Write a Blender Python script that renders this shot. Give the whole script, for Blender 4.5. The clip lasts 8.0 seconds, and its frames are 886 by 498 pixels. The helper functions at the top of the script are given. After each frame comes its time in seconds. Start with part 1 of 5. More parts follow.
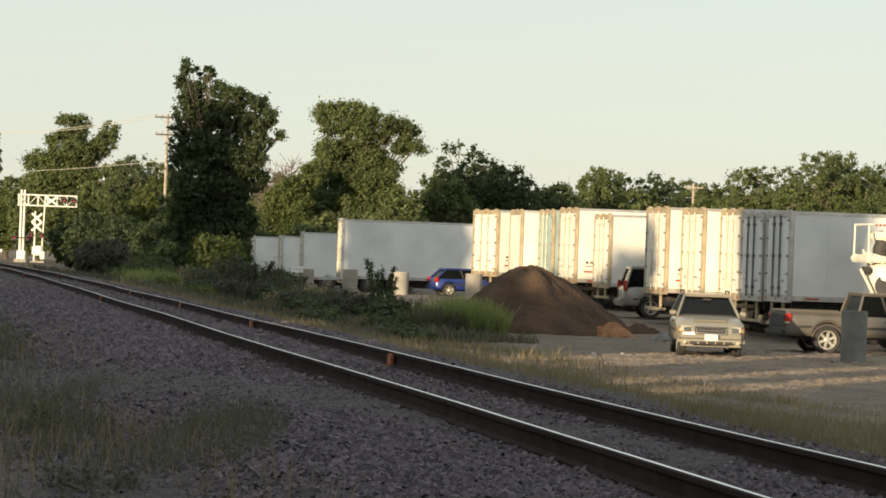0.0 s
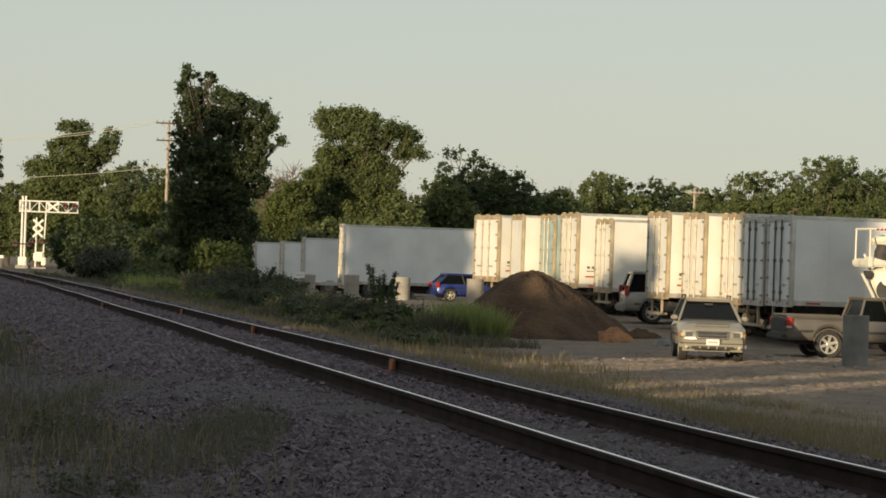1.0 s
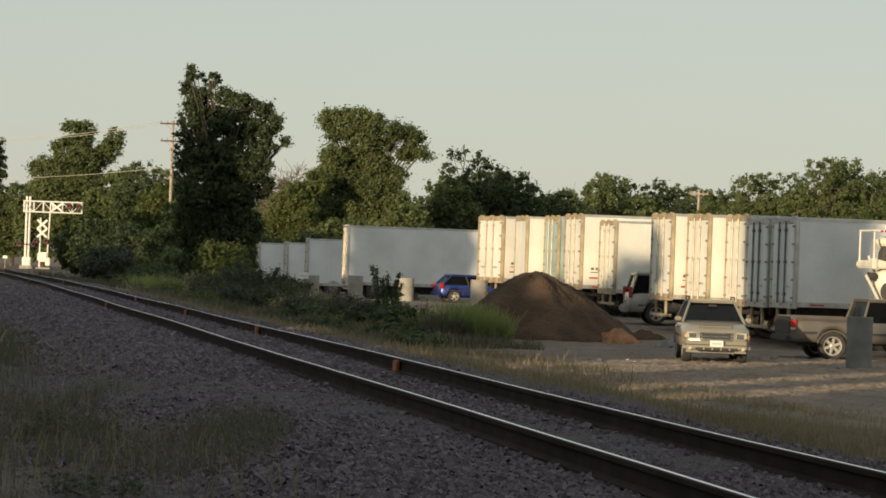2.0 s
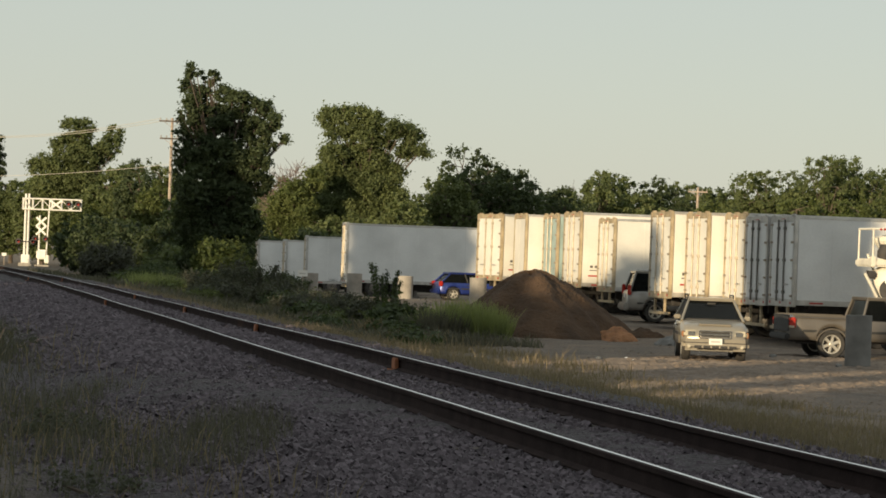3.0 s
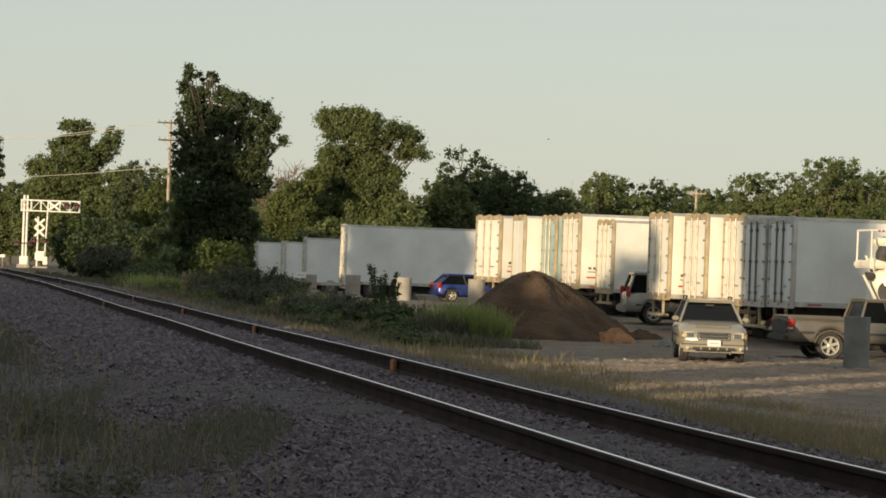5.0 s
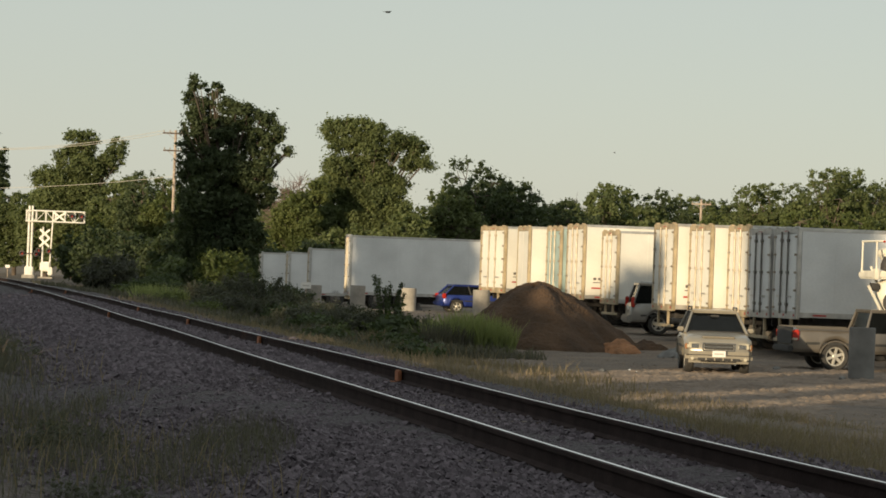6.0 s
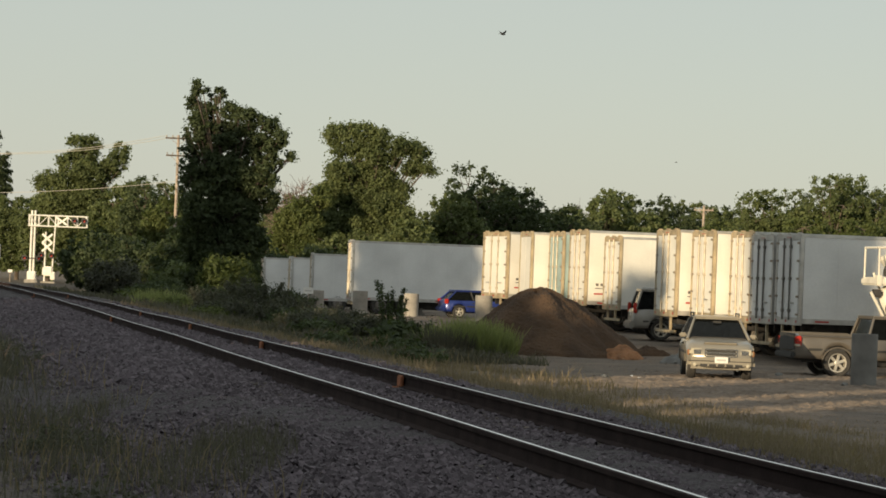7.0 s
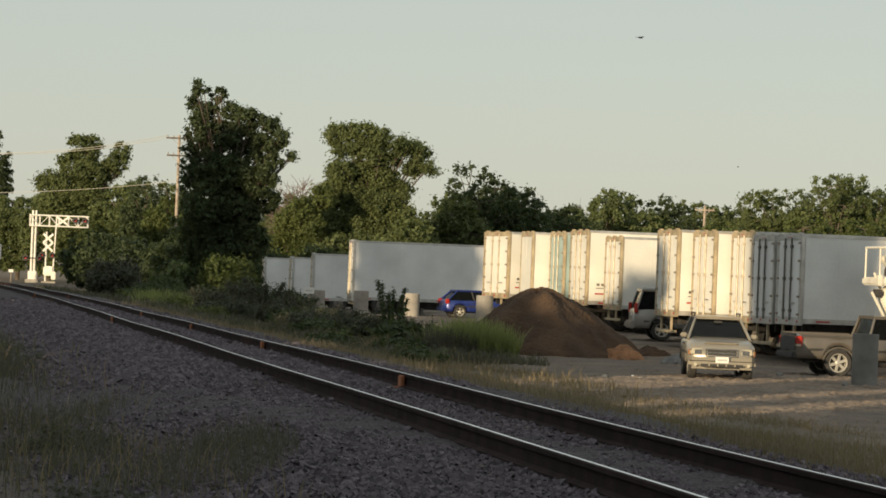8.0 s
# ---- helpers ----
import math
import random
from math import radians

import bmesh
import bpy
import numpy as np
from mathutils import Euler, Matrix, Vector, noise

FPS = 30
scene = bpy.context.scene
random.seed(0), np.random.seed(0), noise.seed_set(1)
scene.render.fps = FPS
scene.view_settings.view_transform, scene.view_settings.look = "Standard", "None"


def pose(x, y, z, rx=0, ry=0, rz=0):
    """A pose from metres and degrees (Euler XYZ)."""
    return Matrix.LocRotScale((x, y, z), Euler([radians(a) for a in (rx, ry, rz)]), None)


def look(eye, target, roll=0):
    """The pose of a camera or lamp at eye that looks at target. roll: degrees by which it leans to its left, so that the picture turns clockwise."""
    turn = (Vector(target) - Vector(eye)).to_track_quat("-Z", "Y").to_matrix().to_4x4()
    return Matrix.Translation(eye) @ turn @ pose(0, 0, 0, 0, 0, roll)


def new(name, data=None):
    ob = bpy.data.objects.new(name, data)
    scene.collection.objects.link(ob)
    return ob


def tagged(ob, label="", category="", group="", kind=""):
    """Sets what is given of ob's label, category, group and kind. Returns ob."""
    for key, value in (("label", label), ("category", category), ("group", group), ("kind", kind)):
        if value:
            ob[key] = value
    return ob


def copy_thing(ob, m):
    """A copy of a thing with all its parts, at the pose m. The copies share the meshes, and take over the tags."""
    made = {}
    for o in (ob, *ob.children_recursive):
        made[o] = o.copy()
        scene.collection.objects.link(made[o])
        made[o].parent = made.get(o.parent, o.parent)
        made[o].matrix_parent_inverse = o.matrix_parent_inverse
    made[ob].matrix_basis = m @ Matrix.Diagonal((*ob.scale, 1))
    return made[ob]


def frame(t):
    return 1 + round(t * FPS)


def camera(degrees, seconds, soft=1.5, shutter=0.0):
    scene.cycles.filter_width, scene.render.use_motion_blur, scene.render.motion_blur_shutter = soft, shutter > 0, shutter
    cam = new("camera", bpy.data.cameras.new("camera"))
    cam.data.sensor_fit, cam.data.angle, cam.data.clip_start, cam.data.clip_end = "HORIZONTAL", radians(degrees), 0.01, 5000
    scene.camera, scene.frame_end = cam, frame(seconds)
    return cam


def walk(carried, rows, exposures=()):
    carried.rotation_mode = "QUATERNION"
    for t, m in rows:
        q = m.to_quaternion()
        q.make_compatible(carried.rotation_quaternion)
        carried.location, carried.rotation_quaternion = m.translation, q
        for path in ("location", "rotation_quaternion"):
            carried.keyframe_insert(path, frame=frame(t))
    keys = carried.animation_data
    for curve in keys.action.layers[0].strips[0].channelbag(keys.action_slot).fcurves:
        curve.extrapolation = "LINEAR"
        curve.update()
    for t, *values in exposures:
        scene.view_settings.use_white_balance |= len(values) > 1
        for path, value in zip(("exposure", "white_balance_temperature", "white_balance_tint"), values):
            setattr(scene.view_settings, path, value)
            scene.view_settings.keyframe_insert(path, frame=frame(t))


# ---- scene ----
EYE = (0.0, 0.0, 2.4)
cam = camera(19.34, 8.0, soft=1.7)
walk(cam, [
    (0, look(EYE, (0.130, 100.000, 2.622), 2.033)),
    (0.5, look(EYE, (0.108, 99.999, 2.745), 1.937)),
    (1, look(EYE, (0.072, 99.999, 2.823), 1.911)),
    (1.5, look(EYE, (-0.032, 99.999, 2.862), 1.967)),
    (3, look(EYE, (-0.042, 99.999, 2.772), 2.062)),
    (3.5, look(EYE, (0.000, 100.000, 2.704), 2.100)),
    (4, look(EYE, (0.063, 100.000, 2.696), 2.142)),
    (4.5, look(EYE, (0.095, 99.999, 2.717), 2.083)),
    (6, look(EYE, (-0.187, 99.996, 3.235), 2.085)),
    (6.5, look(EYE, (-0.262, 99.995, 3.389), 2.114)),
    (7, look(EYE, (-0.290, 99.994, 3.442), 2.203)),
    (7.5, look(EYE, (-0.319, 99.994, 3.467), 2.211)),
    (8, look(EYE, (-0.323, 99.994, 3.438), 2.213)),
], exposures=[(0, 0.44), (0.4, 0.36), (0.8, 0.04), (1.4, -0.02), (3.0, 0.05), (4.5, 0.10), (6.0, 0.02), (8.0, 0.0)])

# ---- sky and sun ----
SUN_AZ, SUN_EL = radians(30), radians(8)      # the sunlight travels 30 degrees to the right of the view, falling 8 degrees
world = bpy.data.worlds.new("World")
scene.world = world
world.use_nodes = True
wn = world.node_tree
sky = wn.nodes.new("ShaderNodeTexSky")
sky.sky_type, sky.sun_disc = "NISHITA", False
sky.sun_elevation, sky.sun_rotation = SUN_EL, SUN_AZ + math.pi
sky.air_density, sky.dust_density, sky.ozone_density = 1.0, 0.6, 1.0
haze = wn.nodes.new("ShaderNodeMix")           # a thin even evening haze over the whole sky
haze.data_type = "RGBA"
haze.inputs["Factor"].default_value = 0.76
haze.inputs[7].default_value = (4.7, 4.95, 4.68, 1)
wn.links.new(sky.outputs[0], haze.inputs[6])
wn.links.new(haze.outputs[2], wn.nodes["Background"].inputs[0])
wn.nodes["Background"].inputs[1].default_value = 0.12
sun = new("sun", bpy.data.lights.new("sun", "SUN"))
sun.data.energy, sun.data.angle, sun.data.color = 5.0, radians(0.4), (1.0, 0.79, 0.50)
sun.matrix_world = look((0, 0, 0), (math.sin(SUN_AZ) * math.cos(SUN_EL), math.cos(SUN_AZ) * math.cos(SUN_EL), -math.sin(SUN_EL)))


# ---- materials ----
def material(name, color, rough=0.7, vary=0.25, scale=4.0, bump=0.2, metal=0.0, fine=40.0, second=None, random_obj=0.0, island=0.0, coat=0.0, spec=0.5, bump_dist=0.02):
    """A procedural surface: base colour with stains at one scale and grain at another, and relief."""
    m = bpy.data.materials.new(name)
    m.use_nodes = True
    nt = m.node_tree
    b = nt.nodes["Principled BSDF"]
    co = nt.nodes.new("ShaderNodeTexCoord")
    big = nt.nodes.new("ShaderNodeTexNoise")
    big.inputs["Scale"].default_value, big.inputs["Detail"].default_value = scale, 5
    small = nt.nodes.new("ShaderNodeTexNoise")
    small.inputs["Scale"].default_value, small.inputs["Detail"].default_value = fine, 3
    for n in (big, small):
        nt.links.new(co.outputs["Object"], n.inputs["Vector"])
    ramp = nt.nodes.new("ShaderNodeValToRGB")
    lo = second or tuple(c * (1 - vary) for c in color)
    hi = tuple(min(1, c * (1 + vary * 0.6)) for c in color)
    ramp.color_ramp.elements[0].position, ramp.color_ramp.elements[1].position = 0.32, 0.66
    ramp.color_ramp.elements[0].color, ramp.color_ramp.elements[1].color = (*lo, 1), (*hi, 1)
    nt.links.new(big.outputs["Fac"], ramp.inputs["Fac"])
    mul = nt.nodes.new("ShaderNodeMath")
    mul.operation = "MULTIPLY_ADD"
    mul.inputs[1].default_value, mul.inputs[2].default_value = vary * 1.2, 1 - vary * 0.6
    nt.links.new(small.outputs["Fac"], mul.inputs[0])
    mix = nt.nodes.new("ShaderNodeVectorMath")
    mix.operation = "SCALE"
    nt.links.new(ramp.outputs["Color"], mix.inputs[0])
    nt.links.new(mul.outputs[0], mix.inputs["Scale"])
    out = mix.outputs[0]
    for amount, node, socket in ((random_obj, "ShaderNodeObjectInfo", "Random"), (island, "ShaderNodeNewGeometry", "Random Per Island")):
        if amount:
            src = nt.nodes.new(node)
            g = nt.nodes.new("ShaderNodeMath")
            g.operation = "MULTIPLY_ADD"
            g.inputs[1].default_value, g.inputs[2].default_value = 2 * amount, 1 - amount
            nt.links.new(src.outputs[socket], g.inputs[0])
            sc = nt.nodes.new("ShaderNodeVectorMath")
            sc.operation = "SCALE"
            nt.links.new(out, sc.inputs[0])
            nt.links.new(g.outputs[0], sc.inputs["Scale"])
            out = sc.outputs[0]
    nt.links.new(out, b.inputs["Base Color"])
    b.inputs["Roughness"].default_value, b.inputs["Metallic"].default_value = rough, metal
    b.inputs["Coat Weight"].default_value = coat
    b.inputs["Specular IOR Level"].default_value = spec
    if bump:
        bp = nt.nodes.new("ShaderNodeBump")
        bp.inputs["Strength"].default_value, bp.inputs["Distance"].default_value = bump, bump_dist
        nt.links.new(small.outputs["Fac"], bp.inputs["Height"])
        nt.links.new(bp.outputs[0], b.inputs["Normal"])
    return m


def glass_material(name, tint=(0.015, 0.017, 0.017)):
    m = bpy.data.materials.new(name)
    m.use_nodes = True
    b = m.node_tree.nodes["Principled BSDF"]
    b.inputs["Base Color"].default_value = (*tint, 1)
    b.inputs["Roughness"].default_value = 0.06
    b.inputs["Transmission Weight"].default_value = 0.25
    b.inputs["IOR"].default_value = 1.2
    return m


def leaf_material(name, color, dark, island=0.28):
    m = material(name, color, 0.6, 0.35, 0.35, 0.0, fine=6.0, second=dark, island=island, spec=0.25)
    nt = m.node_tree
    b = nt.nodes["Principled BSDF"]
    tr = nt.nodes.new("ShaderNodeBsdfTranslucent")
    tr.inputs["Color"].default_value = (color[0] * 1.2, color[1] * 1.3, color[2] * 0.7, 1)
    ms = nt.nodes.new("ShaderNodeMixShader")
    ms.inputs[0].default_value = 0.36
    nt.links.new(b.outputs[0], ms.inputs[1])
    nt.links.new(tr.outputs[0], ms.inputs[2])
    nt.links.new(ms.outputs[0], nt.nodes["Material Output"].inputs["Surface"])
    return m


M = {
    "rail_side": material("rusty_rail", (0.036, 0.024, 0.023), 0.9, 0.35, 3, 0.3, spec=0.1),
    "rail_top": material("polished_rail", (0.74, 0.73, 0.74), 0.33, 0.12, 2, 0.0, metal=1.0),
    "tie": material("weathered_tie", (0.10, 0.08, 0.065), 0.9, 0.4, 3, 0.6, random_obj=0.3),
    "rust": material("bright_rust", (0.33, 0.13, 0.06), 0.9, 0.35, 6, 0.4),
    "stone": material("ballast_stone", (0.117, 0.098, 0.112), 0.9, 0.25, 9, 0.3, island=0.38),
    "white": material("white_trailer_paint", (0.78, 0.76, 0.70), 0.45, 0.10, 0.7, 0.05, fine=14, random_obj=0.05),
    # cooler white for the trailers in shade; their shade is partly in the paint
    "shade_white": material("shaded_trailer_paint", (0.74, 0.75, 0.75), 0.5, 0.12, 0.6, 0.05, fine=12, random_obj=0.06),
    "rear_frame": material("ochre_steel_frame", (0.46, 0.375, 0.25), 0.55, 0.35, 2.5, 0.2, metal=0.2),
    "dark_frame": material("dark_steel_frame", (0.15, 0.14, 0.125), 0.5, 0.3, 2.5, 0.2, metal=0.3),
    "hinge_steel": material("worn_hinge_steel", (0.34, 0.29, 0.23), 0.5, 0.35, 6, 0.1, metal=0.4),
    "rod_steel": material("galvanised_rod", (0.58, 0.51, 0.40), 0.5, 0.25, 3, 0.1, metal=0.3),
    "teal": material("teal_paint", (0.36, 0.47, 0.46), 0.5, 0.2, 1.2, 0.05),
    "alu": material("aluminium_trim", (0.55, 0.54, 0.52), 0.4, 0.2, 3, 0.1, metal=0.6),
    "black_steel": material("black_chassis", (0.05, 0.046, 0.043), 0.7, 0.4, 4, 0.3),
    "rubber": material("tyre_rubber", (0.045, 0.042, 0.039), 0.85, 0.3, 8, 0.3),
    "truck_hub": material("dirty_truck_rim", (0.22, 0.20, 0.18), 0.6, 0.3, 5, 0.1, metal=0.3),
    "hub": material("painted_wheel", (0.55, 0.52, 0.46), 0.4, 0.2, 5, 0.1, metal=0.5),
    "concrete": material("pipe_concrete", (0.34, 0.315, 0.28), 0.9, 0.25, 2.0, 0.4),
    "dark_concrete": material("stained_pipe_concrete", (0.19, 0.185, 0.175), 0.85, 0.25, 2.0, 0.3),
    "soil": material("screened_topsoil", (0.078, 0.046, 0.026), 1.0, 0.4, 1.1, 0.9, fine=9.0, bump_dist=0.12),
    "relief_dirt": material("rough_dirt", (0.215, 0.168, 0.13), 1.0, 0.35, 0.8, 0.6, fine=22.0, bump_dist=0.03),
    "clay": material("orange_clay", (0.34, 0.17, 0.085), 1.0, 0.35, 2.0, 0.9, fine=9.0, bump_dist=0.1),
    "signal_white": material("white_signal_paint", (0.82, 0.80, 0.74), 0.5, 0.15, 3, 0.1),
    "signal_black": material("black_signal_paint", (0.03, 0.025, 0.025), 0.6, 0.3, 3, 0.1),
    "red": material("signal_red", (0.45, 0.04, 0.03), 0.35, 0.15, 5, 0.0),
    "pole_wood": material("grey_pole_wood", (0.40, 0.33, 0.27), 0.9, 0.3, 3, 0.4),
    "wire": material("wire_metal", (0.55, 0.52, 0.45), 0.6, 0.1, 3, 0.0),
    "bark": material("tree_bark", (0.12, 0.095, 0.075), 0.95, 0.4, 2, 0.6),
    "bare_twig": material("bare_twigs", (0.17, 0.125, 0.11), 0.95, 0.3, 1, 0.0),
    "leaf": leaf_material("oak_leaves", (0.122, 0.146, 0.06), (0.08, 0.102, 0.044)),
    "leaf_dark": leaf_material("dense_dark_leaves", (0.07, 0.09, 0.042), (0.042, 0.06, 0.03)),
    "leaf_light": leaf_material("light_leaves", (0.11, 0.13, 0.045), (0.066, 0.09, 0.03)),
    "leaf_deep": leaf_material("deep_green_leaves", (0.06, 0.072, 0.044), (0.04, 0.05, 0.032)),
    "leaf_brush": leaf_material("dusky_brush_leaves", (0.092, 0.095, 0.074), (0.06, 0.064, 0.052)),
    "grass": leaf_material("green_grass", (0.108, 0.102, 0.084), (0.068, 0.065, 0.056)),
    "verge_blades": leaf_material("half_dry_grass", (0.205, 0.163, 0.128), (0.13, 0.106, 0.085)),
    "dry_grass": leaf_material("dry_grass", (0.225, 0.178, 0.124), (0.14, 0.115, 0.082)),
    "reed": leaf_material("bright_reeds", (0.25, 0.275, 0.12), (0.14, 0.165, 0.07)),
}


# ---- builders ----
def mesh_object(name, verts, faces, mat, parent=None, smooth=False):
    """Links a mesh from arrays of vertices and equally long faces."""
    me = bpy.data.meshes.new(name)
    v, q = np.asarray(verts, np.float32), np.asarray(faces, np.int32)
    me.vertices.add(len(v))
    me.vertices.foreach_set("co", v.ravel())
    k = q.shape[1]
    me.loops.add(q.size)
    me.loops.foreach_set("vertex_index", q.ravel())
    me.polygons.add(len(q))
    me.polygons.foreach_set("loop_start", np.arange(0, q.size, k, dtype=np.int32))
    me.update(calc_edges=True)
    me.polygons.foreach_set("use_smooth", np.full(len(q), smooth))
    me.materials.append(mat)
    ob = new(name, me)
    ob.parent = parent
    return ob


def part(name, bm, mat, parent=None, label="", smooth=False):
    me = bpy.data.meshes.new(name)
    bmesh.ops.recalc_face_normals(bm, faces=bm.faces)
    bm.to_mesh(me)
    bm.free()
    me.materials.append(mat)
    if smooth:
        me.polygons.foreach_set("use_smooth", [True] * len(me.polygons))
    ob = new(name, me)
    ob.parent = parent
    return tagged(ob, label) if label else ob


def box(bm, lo, hi, bevel=0.0, m=None):
    """Adds a box between two corners, its edges bevelled, turned by m."""
    size = [b - a for a, b in zip(lo, hi)]
    mid = [(a + b) / 2 for a, b in zip(lo, hi)]
    mat = (m or Matrix()) @ Matrix.Translation(mid) @ Matrix.Diagonal((*size, 1))
    geo = bmesh.ops.create_cube(bm, size=1, matrix=mat)
    if bevel:
        edges = list({e for v in geo["verts"] for e in v.link_edges})
        bmesh.ops.bevel(bm, geom=edges, offset=bevel, segments=2, affect="EDGES", clamp_overlap=True)
    return bm


def rod(bm, a, b, r, r2=None, n=8, cap=True):
    """Adds a tapered rod from a to b."""
    a, b = Vector(a), Vector(b)
    d = b - a
    m = Matrix.Translation((a + b) / 2) @ d.to_track_quat("Z", "Y").to_matrix().to_4x4()
    bmesh.ops.create_cone(bm, cap_ends=cap, segments=n, radius1=r, radius2=r if r2 is None else r2, depth=d.length, matrix=m)
    return bm


def lathe(bm, profile, n=24, m=None, cap=True):
    """Turns (radius, height) pairs round z."""
    rings = []
    for r, z in profile:
        rings.append([bm.verts.new((m or Matrix()) @ Vector((r * math.cos(a), r * math.sin(a), z))) for a in (2 * math.pi * i / n for i in range(n))])
    for p, q in zip(rings, rings[1:]):
        for i in range(n):
            bm.faces.new((p[i], p[(i + 1) % n], q[(i + 1) % n], q[i]))
    for ring in (rings[0], rings[-1]) if cap else ():
        bm.faces.new(ring)
    return bm


def prism(bm, outline, y0, y1, bevel=0.0):
    """Extrudes an outline of (x, z) from y0 to y1."""
    a = [bm.verts.new((x, y0, z)) for x, z in outline]
    b = [bm.verts.new((x, y1, z)) for x, z in outline]
    n = len(a)
    faces = [bm.faces.new(a), bm.faces.new(b[::-1])]
    faces += [bm.faces.new((a[i], b[i], b[(i + 1) % n], a[(i + 1) % n])) for i in range(n)]
    if bevel:
        edges = list({e for f in faces[:2] for e in f.edges})
        bmesh.ops.bevel(bm, geom=edges, offset=bevel, segments=2, affect="EDGES", clamp_overlap=True)
    return bm


def empty(name, m, label, category, group="", kind=""):
    ob = new(name)
    ob.matrix_world = m
    return tagged(ob, label, category, group, kind)


# ---- the lie of the land ----
TRACK = radians(11.13)                         # the track runs this far to the left of the view
NORMAL = (math.cos(TRACK), math.sin(TRACK))
ALONG = (-math.sin(TRACK), math.cos(TRACK))


def smooth(a, b, v):
    t = np.clip((v - a) / (b - a), 0, 1)
    return t * t * (3 - 2 * t)


def drift(s):
    """The track bends gently to the left far away."""
    return -np.clip(s - 85, 0, None) ** 2 / 7000


def grade(s):
    return 1.186 - 0.0022 * np.clip(s, -50, 400)


def track_frame(x, y):
    s = x * ALONG[0] + y * ALONG[1]
    return x * NORMAL[0] + y * NORMAL[1] - drift(s), s


def track_point(p, s, z=0.0):
    q = p + float(drift(np.array(s)))
    return (NORMAL[0] * q + ALONG[0] * s, NORMAL[1] * q + ALONG[1] * s, float(grade(np.array(s))) + z)


def lot_height(x, y):
    return 0.42 * smooth(76, 114, y) - 0.35 * smooth(122, 150, y)


def ground_height(x, y):
    x, y = np.asarray(x, float), np.asarray(y, float)
    p, s = track_frame(x, y)
    top = grade(s) - 0.2
    lot = lot_height(x, y)
    left = top - 0.3 + 0.1 * np.sin(x * 0.7 + y * 0.31) * np.sin(y * 0.23)
    bed = left + (top - left) * smooth(1.2, 3.2, p)
    near = smooth(7.4, 10.8, p)
    return bed * (1 - near) + lot * near


def on_ground(x, y):
    return float(ground_height(x, y))


# ---- ground ----
def build_ground():
    xs = np.unique(np.concatenate([np.linspace(-3000, -120, 16), np.linspace(-120, -24, 33), np.linspace(-24, 36, 161), np.linspace(36, 120, 29), np.linspace(120, 3000, 16)]))
    ys = np.unique(np.concatenate([np.linspace(-600, 8, 16), np.linspace(8, 100, 231), np.linspace(100, 300, 101), np.linspace(300, 4500, 20)]))
    gx, gy = np.meshgrid(xs, ys)
    gz = ground_height(gx, gy)
    rough = 0.02 * np.sin(gx * 5.1 + 1.3 * np.sin(gy * 2.3)) * np.sin(gy * 3.7 + gx) + 0.03 * np.sin(gx * 1.1 + gy * 0.6)
    gz += rough * (np.abs(gx) < 60)
    v = np.stack([gx.ravel(), gy.ravel(), gz.ravel()], 1)
    n, k = len(xs), len(ys)
    i = np.arange(n * (k - 1)).reshape(k - 1, n)[:, :-1].ravel()
    ob = mesh_object("ground", v, np.stack([i, i + 1, i + n + 1, i + n], 1), ground_material(), smooth=True)
    tagged(ob, "packed dirt lot with grassy verge beside the railway", "ground", kind="structure")


